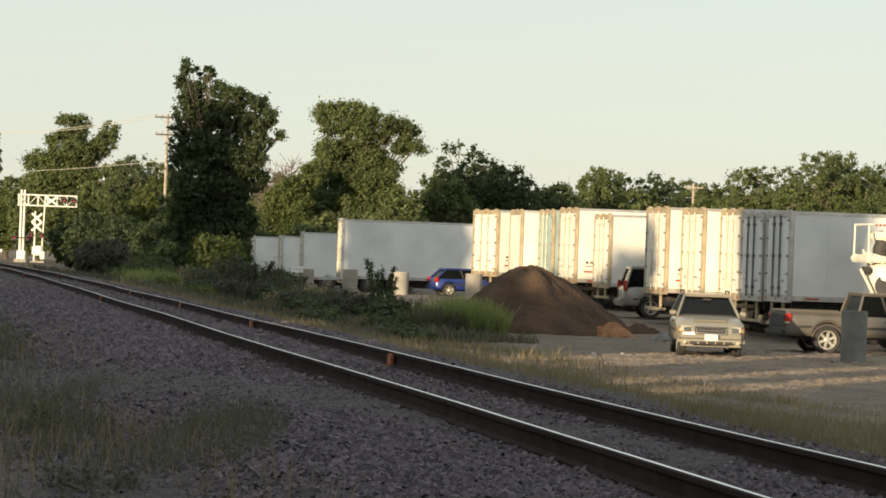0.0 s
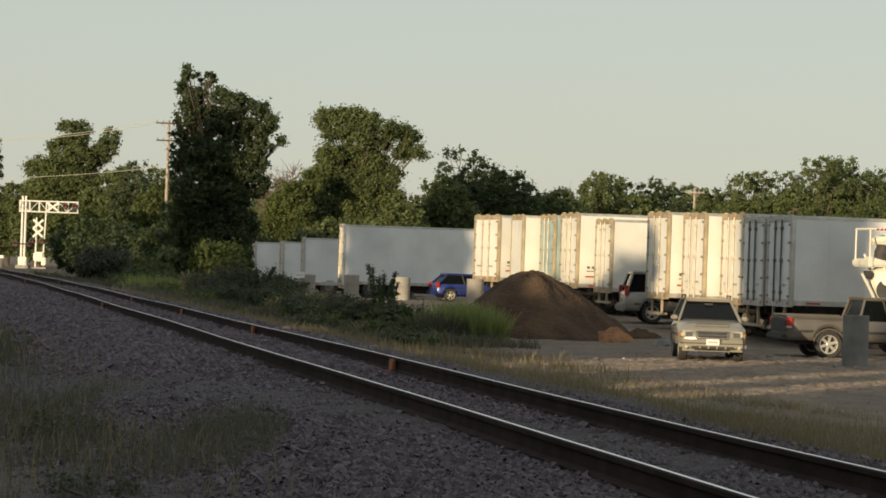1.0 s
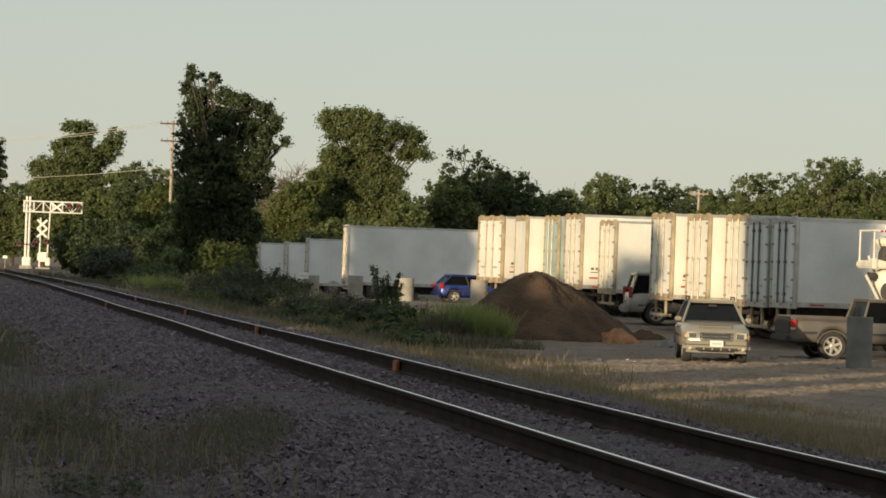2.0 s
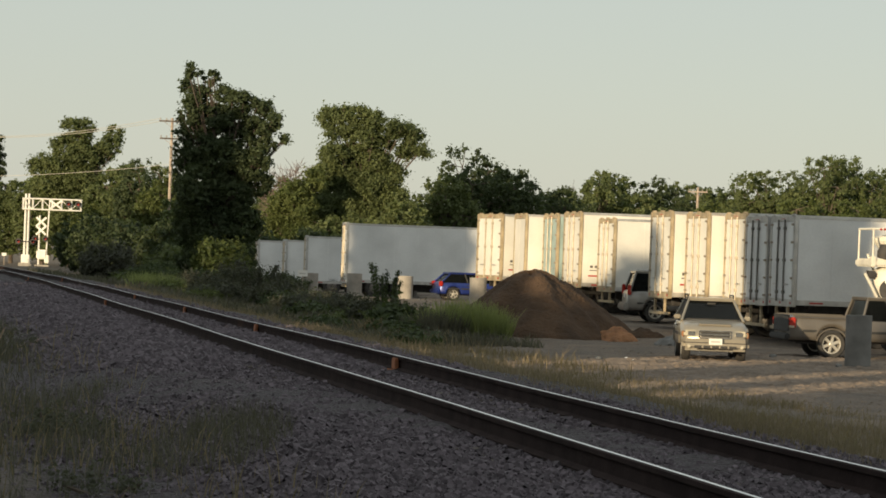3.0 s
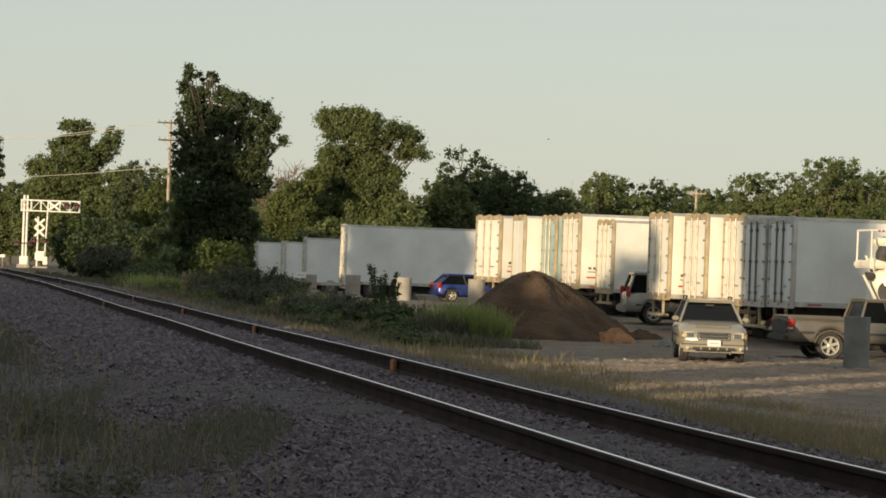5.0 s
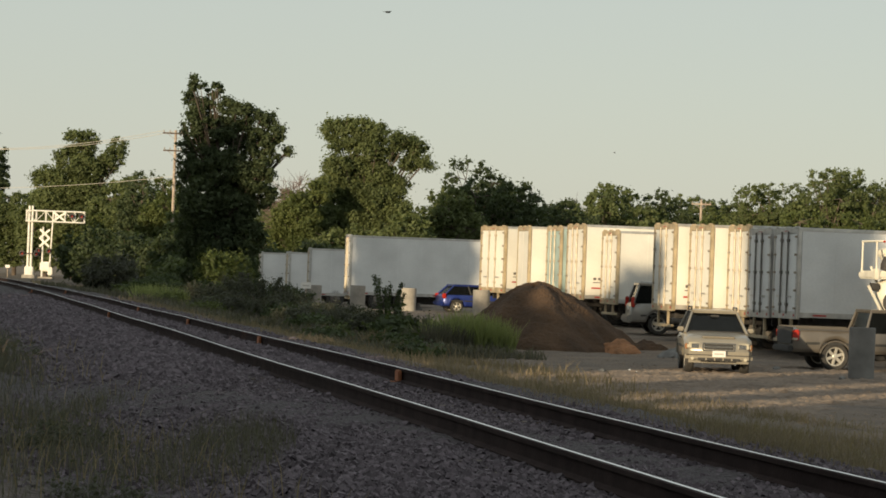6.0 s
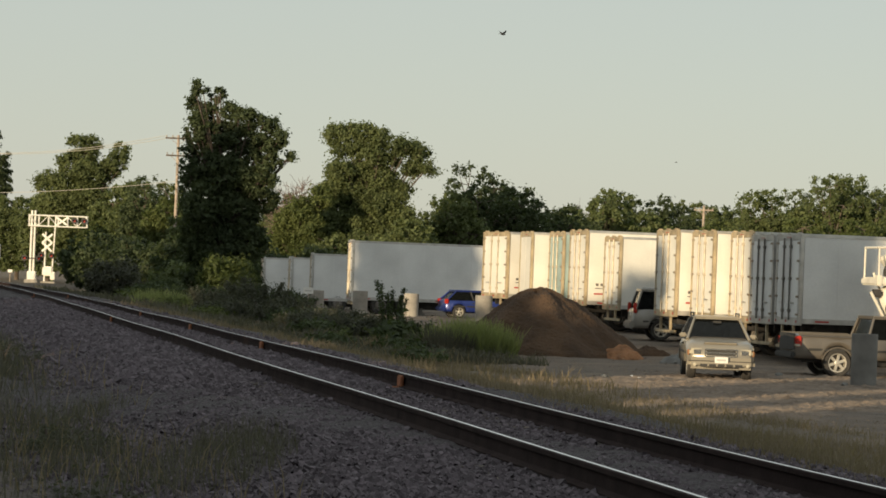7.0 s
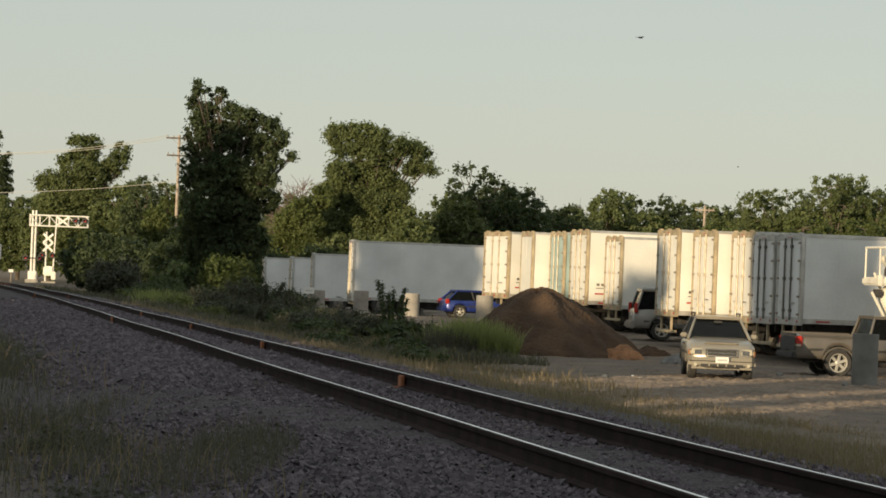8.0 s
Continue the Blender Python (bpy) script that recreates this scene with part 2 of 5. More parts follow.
def ground_material():
    m = bpy.data.materials.new("lot_and_verge")
    m.use_nodes = True
    nt = m.node_tree
    L = nt.links.new
    b = nt.nodes["Principled BSDF"]
    b.inputs["Roughness"].default_value = 0.95
    co = nt.nodes.new("ShaderNodeTexCoord")

    def noise_node(scale, detail=5):
        n = nt.nodes.new("ShaderNodeTexNoise")
        n.inputs["Scale"].default_value, n.inputs["Detail"].default_value = scale, detail
        L(co.outputs["Object"], n.inputs["Vector"])
        return n.outputs["Fac"]

    def ramp(src, stops):
        r = nt.nodes.new("ShaderNodeValToRGB")
        while len(r.color_ramp.elements) < len(stops):
            r.color_ramp.elements.new(0.5)
        for e, (at, c) in zip(r.color_ramp.elements, stops):
            e.position, e.color = at, (*c, 1)
        L(src, r.inputs[0])
        return r.outputs[0]

    def mix(fac, a, c):
        n = nt.nodes.new("ShaderNodeMix")
        n.data_type = "RGBA"
        L(fac, n.inputs["Factor"])
        L(a, n.inputs[6])
        L(c, n.inputs[7])
        return n.outputs[2]

    def math_node(op, a, v1, v2=None):
        n = nt.nodes.new("ShaderNodeMath")
        n.operation = op
        n.use_clamp = op == "MULTIPLY_ADD"
        L(a, n.inputs[0])
        if isinstance(v1, float):
            n.inputs[1].default_value = v1
        else:
            L(v1, n.inputs[1])
        if v2 is not None:
            n.inputs[2].default_value = v2
        return n.outputs[0]

    sep = nt.nodes.new("ShaderNodeSeparateXYZ")
    L(co.outputs["Object"], sep.inputs[0])
    across = math_node("ADD", math_node("MULTIPLY", sep.outputs[0], NORMAL[0]), math_node("MULTIPLY", sep.outputs[1], NORMAL[1]))
    wob = math_node("MULTIPLY_ADD", noise_node(0.35), 5.0, -2.5)
    n = nt.nodes.new("ShaderNodeMath")
    n.operation = "ADD"
    L(across, n.inputs[0]), L(wob, n.inputs[1])
    to_lot = math_node("MULTIPLY_ADD", n.outputs[0], 0.5, -6.9)
    to_bed = math_node("MULTIPLY_ADD", across, 1.2, -0.2)
    off_bed = math_node("MULTIPLY_ADD", across, 1.0, -7.6)
    dirt = ramp(noise_node(0.5, 8), [(0.3, (0.135, 0.11, 0.09)), (0.5, (0.20, 0.158, 0.125)), (0.72, (0.27, 0.21, 0.155))])
    gravel = ramp(noise_node(14.0, 3), [(0.35, (0.06, 0.05, 0.042)), (0.65, (0.24, 0.20, 0.16))])
    lot = mix(ramp(noise_node(0.9, 6), [(0.42, (0, 0, 0)), (0.62, (0.6, 0.6, 0.6))]), dirt, gravel)
    verge = ramp(noise_node(2.5, 6), [(0.3, (0.115, 0.094, 0.073)), (0.7, (0.22, 0.178, 0.132))])
    bed = ramp(noise_node(26.0, 2), [(0.35, (0.035, 0.03, 0.03)), (0.65, (0.105, 0.09, 0.1))])
    right = mix(to_lot, verge, lot)
    left = mix(to_bed, verge, bed)
    far = math_node("MULTIPLY_ADD", sep.outputs[1], 0.02, -3.4)
    L(mix(far, mix(off_bed, left, right), verge), b.inputs["Base Color"])
    bp = nt.nodes.new("ShaderNodeBump")
    bp.inputs["Strength"].default_value, bp.inputs["Distance"].default_value = 1.0, 0.10
    L(noise_node(18.0, 4), bp.inputs["Height"])
    L(bp.outputs[0], b.inputs["Normal"])
    return m


def build_streak_relief():
    """Stony dirt in the open lot, relief and lanes added to catch the sun."""
    side, toward = (math.cos(SUN_AZ), -math.sin(SUN_AZ)), (math.sin(SUN_AZ), math.cos(SUN_AZ))
    us, vs = np.linspace(-30.5, -17.5, 190), np.linspace(38, 74, 330)
    gu, gv = np.meshgrid(us, vs)
    rng = np.random.default_rng(5)
    gx, gy = side[0] * gu + toward[0] * gv, side[1] * gu + toward[1] * gv
    fine = rng.normal(0, 1, gu.shape)
    fine = (fine + np.roll(fine, 1, 0) + np.roll(fine, 1, 1)) / 1.73
    lanes = np.sin(gu * 4.2 + 0.5 * np.sin(gv * 0.3)) + 0.6 * np.sin(gu * 9.1 + gv * 0.15)
    edge = smooth(-30.5, -29, gu) * (1 - smooth(-19, -17.5, gu)) * smooth(38, 42, gv) * (1 - smooth(68, 74, gv))
    gz = ground_height(gx, gy) - 0.06 + edge * (0.082 + 0.004 * lanes + 0.02 * fine)
    gz = np.where(track_frame(gx, gy)[0] < 13, ground_height(gx, gy) - 0.06, gz)
    n, k = len(us), len(vs)
    i = np.arange(n * (k - 1)).reshape(k - 1, n)[:, :-1].ravel()
    ob = mesh_object("streak_relief_dirt", np.stack([gx.ravel(), gy.ravel(), gz.ravel()], 1), np.stack([i, i + 1, i + n + 1, i + n], 1), M["relief_dirt"])
    tagged(ob, "rough tan dirt, its relief added to catch the sun streaks", "ground", kind="structure")


# ---- railway ----
RAIL_P = (4.49, 6.0)
RAIL_OUTLINE = ((-0.075, -0.18), (0.075, -0.18), (0.075, -0.168), (0.016, -0.145), (0.012, -0.05), (0.036, -0.04), (0.036, -0.008), (0.018, 0.0), (-0.018, 0.0), (-0.036, -0.008), (-0.036, -0.04), (-0.012, -0.05), (-0.016, -0.145), (-0.075, -0.168))


def build_rail(p, label):
    stations = list(np.arange(-80, 120, 2.0)) + list(np.arange(120, 420, 5.0))
    verts, faces, n = [], [], len(RAIL_OUTLINE)
    for s in stations:
        sway = 0.006 * math.sin(s * 0.31 + p) + 0.004 * math.sin(s * 0.9)
        dip = 0.008 * math.sin(s * 0.23 + 2 * p)
        for q, z in RAIL_OUTLINE:
            verts.append(track_point(p + q + sway, s, z + dip))
    for i in range(len(stations) - 1):
        for j in range(n):
            a, b = i * n + j, i * n + (j + 1) % n
            faces.append((a, b, b + n, a + n))
    rail = mesh_object("rail", verts, faces, M["rail_side"])
    rail.data.materials.append(M["rail_top"])
    rail.data.polygons.foreach_set("material_index", [1 if f % n == 7 else 0 for f in range(len(faces))])
    tagged(rail, label, "rail", "rails of the track")
    return rail


def build_railway():
    near = build_rail(RAIL_P[0], "worn steel rail with a polished head on ballast")
    far = build_rail(RAIL_P[1], "steel rail with a bright polished running surface")
    # rusty clips that catch the light on the gauge face of the rails
    for rail, p, ss in ((far, RAIL_P[1], (33.2, 48.0, 61.9, 77.4, 118.0)), (near, RAIL_P[0], (67.5, 118.0))):
        for s in ss:
            bm = box(bmesh.new(), (-0.085, -0.14, -0.17), (-0.038, 0.14, -0.02), 0.012)
            box(bm, (-0.2, -0.09, -0.185), (-0.08, 0.09, -0.165), 0.005)
            clip = part("rail_clip", bm, M["rust"], rail, "rusty orange rail clip")
            clip.matrix_world = Matrix.Translation(track_point(p, s)) @ pose(0, 0, 0, 0, 0, math.degrees(TRACK))
    bm = box(bmesh.new(), (-1.3, -0.115, -0.18), (1.3, 0.115, 0.0), 0.015)
    tie = part("tie", bm, M["tie"])
    tagged(tie, "weathered wooden tie sunk in the ballast", "railway tie", "ties under the rails")
    first = True
    for i, s in enumerate(np.arange(3, 110, 0.55)):
        m = Matrix.Translation(track_point(sum(RAIL_P) / 2, s, -0.185 - 0.012 * (i * 7 % 5) / 4)) @ pose(0, 0, 0, 0, 0, math.degrees(TRACK) + 0.6 * math.sin(i * 2.3))
        if first:
            tie.matrix_world, first = m, False
        else:
            copy_thing(tie, m)


def build_stones(name, s0, s1, p0, p1, count, size, seed, label):
    """Crushed stone: squashed, twisted blocks lying on the ballast."""
    rng = np.random.default_rng(seed)
    u = rng.random(count)
    s = (1 / (1 / s0 + u * (1 / s1 - 1 / s0)))
    p = p0 + (p1 - p0) * rng.random(count)
    q = p + drift(s)
    x, y = NORMAL[0] * q + ALONG[0] * s, NORMAL[1] * q + ALONG[1] * s
    clear = (np.abs(p - RAIL_P[0]) > 0.09) & (np.abs(p - RAIL_P[1]) > 0.09)
    edge = rng.random(count) < smooth(p0 - 0.01, p0 + 1.2, p) + 0.02
    x, y, s, p = (a[clear & edge] for a in (x, y, s, p))
    count = len(x)
    z = ground_height(x, y) + rng.normal(0.0, 0.012, count)
    r = size * (0.45 + 0.8 * rng.random(count)) * (1 + s / 160)
    base = np.array([(a, b, c) for a in (-1, 1) for b in (-1, 1) for c in (-1, 1)], float)
    quad = np.array([(0, 1, 3, 2), (4, 6, 7, 5), (0, 4, 5, 1), (2, 3, 7, 6), (1, 5, 7, 3)])
    v = base[None] * (0.55 + 0.45 * rng.random((count, 8, 3)))
    v *= r[:, None, None] * np.stack([0.8 + 0.4 * rng.random(count), 0.7 + 0.4 * rng.random(count), 0.5 + 0.3 * rng.random(count)], 1)[:, None]
    ang = rng.random((count, 3)) * (6.28, 0.9, 0.9)
    ca, sa = np.cos(ang), np.sin(ang)
    vy, vz = v[..., 1] * ca[:, 1, None] - v[..., 2] * sa[:, 1, None], v[..., 1] * sa[:, 1, None] + v[..., 2] * ca[:, 1, None]
    vx, vz = v[..., 0] * ca[:, 2, None] + vz * sa[:, 2, None], -v[..., 0] * sa[:, 2, None] + vz * ca[:, 2, None]
    wx, wy = vx * ca[:, 0, None] - vy * sa[:, 0, None], vx * sa[:, 0, None] + vy * ca[:, 0, None]
    verts = np.stack([wx + x[:, None], wy + y[:, None], vz + z[:, None]], 2).reshape(-1, 3)
    faces = (quad[None] + 8 * np.arange(count)[:, None, None]).reshape(-1, 4)
    ob = mesh_object(name, verts, faces, M["stone"])
    tagged(ob, label, "ballast", kind="stuff")


# ---- plants ----
def leaves(centres, radii, per, size, rng):
    """Small bent leaf sprays, scattered in the shells of clumps. Returns vertices and triangles."""
    idx = np.repeat(np.arange(len(centres)), per)
    d = rng.normal(size=(len(idx), 3))
    d /= np.linalg.norm(d, axis=1)[:, None]
    rad = radii[idx] * np.minimum(np.abs(rng.normal(0.0, 0.75, len(idx))), 1.5)
    c = centres[idx] + d * rad[:, None] * (1, 1, 0.8)
    nrm = d + rng.normal(0, 0.55, d.shape) + (0, 0, 0.35)
    nrm /= np.linalg.norm(nrm, axis=1)[:, None]
    t = np.cross(nrm, rng.normal(size=d.shape))
    t /= np.linalg.norm(t, axis=1)[:, None] + 1e-9
    b = np.cross(nrm, t)
    sz = size * (0.6 + 0.8 * rng.random(len(idx)))[:, None]
    v = np.stack([c - t * sz, c + t * sz * 0.7 - b * sz * 0.6, c + t * sz * 0.5 + b * sz * 0.6], 1)
    return v.reshape(-1, 3), np.arange(len(idx) * 3).reshape(-1, 3)


def tree(x, y, height, lobes, seed, leaf="leaf", label="", name="tree", clumps=90, per=110, size=0.24, trunk=0.28, clump_r=0.75, bare=0.25, group="trees behind the lot", limbs=True):
    """A tree: lobes are (dx, dy, z, rx, rz) masses of its crown; limbs reach into them, clumps of leaves fill their shells."""
    rng = np.random.default_rng(seed)
    z0 = on_ground(x, y)
    thing = empty(name, Matrix.Translation((x, y, z0 - 0.05)), label, "tree", group)
    bm = bmesh.new()
    fork = height * bare
    rod(bm, (0, 0, 0), (rng.normal(0, 0.12), rng.normal(0, 0.12), fork), trunk, trunk * 0.75, 9)
    w = np.array([l[3] ** 2 * l[4] for l in lobes])
    w = w / w.sum()
    cs = []
    for (dx, dy, z, rx, rz), f in zip(lobes, w):
        tip = Vector((dx, dy, z))
        mid = Vector((dx * 0.4, dy * 0.4, fork + (z - fork) * 0.55))
        if not limbs and z < height - 2:
            n = max(6, int(clumps * f))
            d = rng.normal(size=(n, 3))
            cs.append(d / np.linalg.norm(d, axis=1)[:, None] * (0.55 + 0.5 * rng.random(n) ** 0.7)[:, None] * (rx, rx, rz) + (dx, dy, z))
            continue
        rod(bm, (0, 0, fork * 0.95), mid, trunk * 0.6, trunk * 0.35, 7)
        rod(bm, mid, tip, trunk * 0.35, trunk * 0.12, 6)
        n = max(6, int(clumps * f))
        d = rng.normal(size=(n, 3))
        d /= np.linalg.norm(d, axis=1)[:, None]
        r = 0.55 + 0.5 * rng.random(n) ** 0.7
        c = d * r[:, None] * (rx, rx, rz) + (dx, dy, z)
        cs.append(c)
        for q in c[:: max(1, n // 5)] if limbs else ():
            rod(bm, tip if rng.random() < 0.5 else mid, q, trunk * 0.14, 0.02, 5)
    part("trunk", bm, M["bark"], thing)
    c = np.concatenate(cs)
    c = c[c[:, 2] > 0.5]
    radii = clump_r * (0.6 + 0.8 * rng.random(len(c)))
    v, f = leaves(c, radii, per, size, rng)
    mesh_object("crown", v, f, M[leaf], thing)
    return thing


# ---- trailers ----
def wheel_bm(r, w, y0, hub_r=None):
    """A tyre lying along y from y0, with a rounded shoulder and a sunk rim seat."""
    bm = bmesh.new()
    turn = Matrix.Translation((0, y0, 0)) @ pose(0, 0, 0, -90, 0, 0)
    hr = hub_r or r * 0.58
    lathe(bm, [(hr, 0.02), (hr, 0.0), (r * 0.92, 0.0), (r, 0.05), (r, w - 0.05), (r * 0.92, w), (hr, w), (hr, w - 0.12), (hr * 0.96, w - 0.14), (hr * 0.96, 0.14), (hr, 0.12), (hr, 0.02)], 28, turn, cap=False)
    return bm


def truck_wheel(parent, x, y, z=0.5):
    wheel = part("wheel", wheel_bm(0.5, 0.56, -0.28), M["rubber"], parent)
    wheel.location = (x, y, z)
    bm = bmesh.new()
    lathe(bm, [(0.29, -0.08), (0.27, -0.02), (0.14, 0.05), (0.1, -0.02), (0.05, -0.02)], 20, Matrix.Translation((0, -0.26, 0)) @ pose(0, 0, 0, 90, 0, 0))
    part("rim", bm, M["truck_hub"], wheel)


def trailer(x, y, heading, top, floor, length=14.6, paint="white", label="", seams=1.22, doors=True, width=2.6, edge=None, z=None, rods="rod_steel", mark=False):
    """A van trailer. Its rear left corner stands at (x, y); it runs off along its heading."""
    z0 = on_ground(x + 1, y - 1) if z is None else z
    thing = empty("semi_trailer", pose(x, y, z0, 0, 0, heading), label, "trailer", "trailers parked in the lot")
    top, floor = top - z0, floor - z0
    body = M[paint]
    # body shell with bevelled corners
    bm = box(bmesh.new(), (0.06, -width + 0.02, floor + 0.12), (length - 0.05, -0.02, top - 0.05), 0.03)
    part("body", bm, body, thing)
    bm = box(bmesh.new(), (0.02, -width, top - 0.10), (length, -width + 0.06, top), 0.015)
    box(bm, (0.02, -0.06, top - 0.10), (length, 0, top), 0.015)
    box(bm, (0.06, -width + 0.06, top - 0.04), (length, -0.06, top - 0.015))
    part("roof_rail", bm, M["alu"], thing)
    bm = box(bmesh.new(), (0.02, -width, floor), (length, -width + 0.07, floor + 0.16), 0.012)
    box(bm, (0.02, -0.07, floor), (length, 0, floor + 0.16), 0.012)
    box(bm, (0.06, -width + 0.08, floor + 0.02), (length, -0.08, floor + 0.12))
    part("floor_rail", bm, M["alu"], thing)
    # rivet seams down the near wall
    n = int(length / seams)
    for i in range(1, n):
        bm = box(bmesh.new(), (i * seams - 0.02, -width + 0.012, floor + 0.16), (i * seams + 0.02, -width + 0.0205, top - 0.1))
        part("side_seam", bm, body, thing)
    # rear frame
    fm = M[edge or "rear_frame"]
    for a, b in ((0.0, 0.17), (width - 0.17, width)):
        part("corner_post", box(bmesh.new(), (-0.05, -b - (0.006 if a else 0), floor - 0.05), (0.07, -a, top), 0.012), fm, thing)
    for yy in (0.3, width / 2, width - 0.3):
        part("roof_lug", box(bmesh.new(), (-0.06, -yy - 0.09, top - 0.01), (0.08, -yy + 0.09, top + 0.05), 0.015), fm, thing)
    # frame of the near wall: front post and a thin band under the roof
    part("front_post", box(bmesh.new(), (length - 0.12, -width - 0.006, floor), (length + 0.01, -width + 0.08, top), 0.012), M["alu"], thing)
    part("mud_flap", box(bmesh.new(), (3.45, -width + 0.04, 0.18), (3.47, -width + 0.62, floor - 0.05), 0.004), M["rubber"], thing)
    part("header", box(bmesh.new(), (-0.03, -width + 0.11, top - 0.19), (0.08, -0.11, top), 0.012), fm, thing)
    part("sill", box(bmesh.new(), (-0.05, -width + 0.11, floor - 0.06), (0.1, -0.11, floor + 0.17), 0.012), fm, thing)
    half = width / 2
    for side, (a, b) in enumerate(((0.18, half - 0.012), (half + 0.012, width - 0.18))):
        door = part("door", box(bmesh.new(), (-0.035, -b, floor + 0.18), (0.02, -a, top - 0.2), 0.01), M[paint], thing)
        if not doors:
            continue
        for k in (0.3,):
            yy = -(a + (b - a) * (k if side else 1 - k))
            bm = rod(bmesh.new(), (-0.08, yy, floor + 0.1), (-0.08, yy, top - 0.12), 0.03, n=8)
            for zz in (0.14, 0.5, 0.86):
                box(bm, (-0.115, yy - 0.07, floor + zz * (top - floor) - 0.05), (-0.035, yy + 0.07, floor + zz * (top - floor) + 0.05), 0.01)
            part("lock_rod", bm, M[rods], door)
        edge_y = -(a if not side else b)
        for zz in (0.1, 0.3, 0.5, 0.7, 0.9):
            h = floor + zz * (top - floor)
            part("hinge", box(bmesh.new(), (-0.085, edge_y - 0.10, h - 0.035), (-0.034, edge_y + 0.10, h + 0.035), 0.01), M["hinge_steel"], door)
        part("handle", box(bmesh.new(), (-0.085, -(a + b) / 2 - 0.22, floor + 0.62), (-0.055, -(a + b) / 2 + 0.22, floor + 0.67), 0.008), M["alu"], door)
    for yy in (0.22, half, width - 0.22):
        part("tail_lamp", box(bmesh.new(), (-0.065, -yy - 0.06, floor + 0.02), (-0.045, -yy + 0.06, floor + 0.1), 0.01), M["red"], thing, "red tail lamp")
    for yy in (half - 0.15, half, half + 0.15):
        part("marker_lamp", box(bmesh.new(), (-0.045, -yy - 0.03, top - 0.11), (-0.03, -yy + 0.03, top - 0.08), 0.005), M["red"], thing)
    if mark:
        for dz, x0, w, h, colour in ((0.78, 0.42, 0.12, 0.10, "dark_frame"), (0.78, 0.62, 0.16, 0.10, "dark_frame"), (0.66, 0.40, 0.45, 0.035, "dark_frame"), (0.42, 0.35, 0.42, 0.06, "red")):
            part("marking_bar", box(bmesh.new(), (x0, -width + 0.012, floor + dz), (x0 + w, -width + 0.0185, floor + dz + h)), M[colour], thing)
    # underride guard, bogie and landing gear
    bm = box(bmesh.new(), (-0.02, -width + 0.15, 0.5), (0.08, -0.15, 0.6), 0.015)
    for yy in (0.7, width - 0.7):
        box(bm, (-0.01, -yy - 0.05, 0.55), (0.07, -yy + 0.05, floor + 0.02), 0.01)
    part("underride_guard", bm, M["rear_frame"], thing)
    bm = box(bmesh.new(), (0.3, -width + 0.75, floor - 0.32), (length - 0.8, -width + 0.85, floor + 0.02))
    box(bm, (0.3, -0.85, floor - 0.32), (length - 0.8, -0.75, floor + 0.02))
    for i in range(8):
        xx = 0.6 + i * (length - 2) / 7
        box(bm, (xx, -width + 0.3, floor - 0.12), (xx + 0.08, -0.3, floor + 0.01))
    for xx in (1.5, 2.8):
        rod(bm, (xx, -0.3, 0.5), (xx, -width + 0.3, 0.5), 0.07)
        box(bm, (xx - 0.1, -width + 0.74, 0.5), (xx + 0.1, -width + 0.9, floor - 0.3))
    part("chassis", bm, M["black_steel"], thing)
    for xx in (1.5, 2.8):
        for yy in (-0.3, -width + 0.3):
            truck_wheel(thing, xx, yy)
    bm = bmesh.new()
    for yy in (0.5, width - 0.5):
        box(bm, (length - 2.7, -yy - 0.07, 0.12), (length - 2.54, -yy + 0.07, floor), 0.01)
        box(bm, (length - 2.82, -yy - 0.15, 0.0), (length - 2.42, -yy + 0.15, 0.12), 0.02)
    # legs take the dark frame colour for the shade under the floor
    part("landing_leg", bm, M["dark_frame"], thing)
    for k in range(int(length / 1.9)):
        part("reflector_strip", box(bmesh.new(), (0.5 + 1.9 * k, -width - 0.004, floor + 0.05), (0.95 + 1.9 * k, -width + 0.002, floor + 0.1)), M["red"], thing)
    return thing


def build_trailers():
    w = "white van trailer with barred swing doors, sunlit rear"
    trailer(7.53, 94.74, 12, 4.37, 1.33, 15, "white", w, mark=True)
    trailer(8.59, 92.13, 11.5, 4.32, 1.30, 15, "white", w)
    trailer(9.68, 89.53, 9.5, 4.29, 1.27, 15, "white", w)
    trailer(10.07, 86.72, 9.5, 4.15, 1.31, 15, "shade_white", "shaded white van trailer close between its neighbours", edge="alu", rods="dark_frame")
    trailer(10.56, 83.95, 9.75, 4.15, 1.34, 16, "shade_white", "shaded white van trailer with dark lock rods on its doors", edge="alu", rods="dark_frame")
    trailer(1.51, 118.06, 24.5, 4.48, 1.56, 14.6, "white", "cream white van trailer with an ochre rear frame", mark=True)
    trailer(3.12, 115.31, 9.5, 4.46, 1.57, 8.5, "white", "short cream white van trailer with plain rear doors", doors=False)
    trailer(4.31, 112.64, 11, 4.46, 1.52, 8.5, "teal", "short van trailer with a faded teal rear", edge="rear_frame")
    trailer(5.05, 109.64, 13, 4.52, 1.46, 8.5, "white", w, mark=True)
    trailer(6.35, 106.67, 10.75, 4.26, 1.35, 12.5, "white", "white van trailer with a smooth sunlit side wall")
    trailer(-5.3, 135.5, 7.7, 4.05, 1.02, 14.6, "shade_white", "long white van trailer, its side in shade", edge="alu")
    trailer(-8.1, 152.0, 5, 3.42, 0.72, 9, "shade_white", "short white box trailer half hidden by brush", edge="alu")
    trailer(-9.95, 161.0, 8, 3.2, 0.6, 9, "shade_white", "white box trailer behind the brush", edge="alu")
    trailer(-12.0, 166.0, 8, 3.15, 0.6, 9, "shade_white", "white box trailer at the far end of the lot", edge="alu")


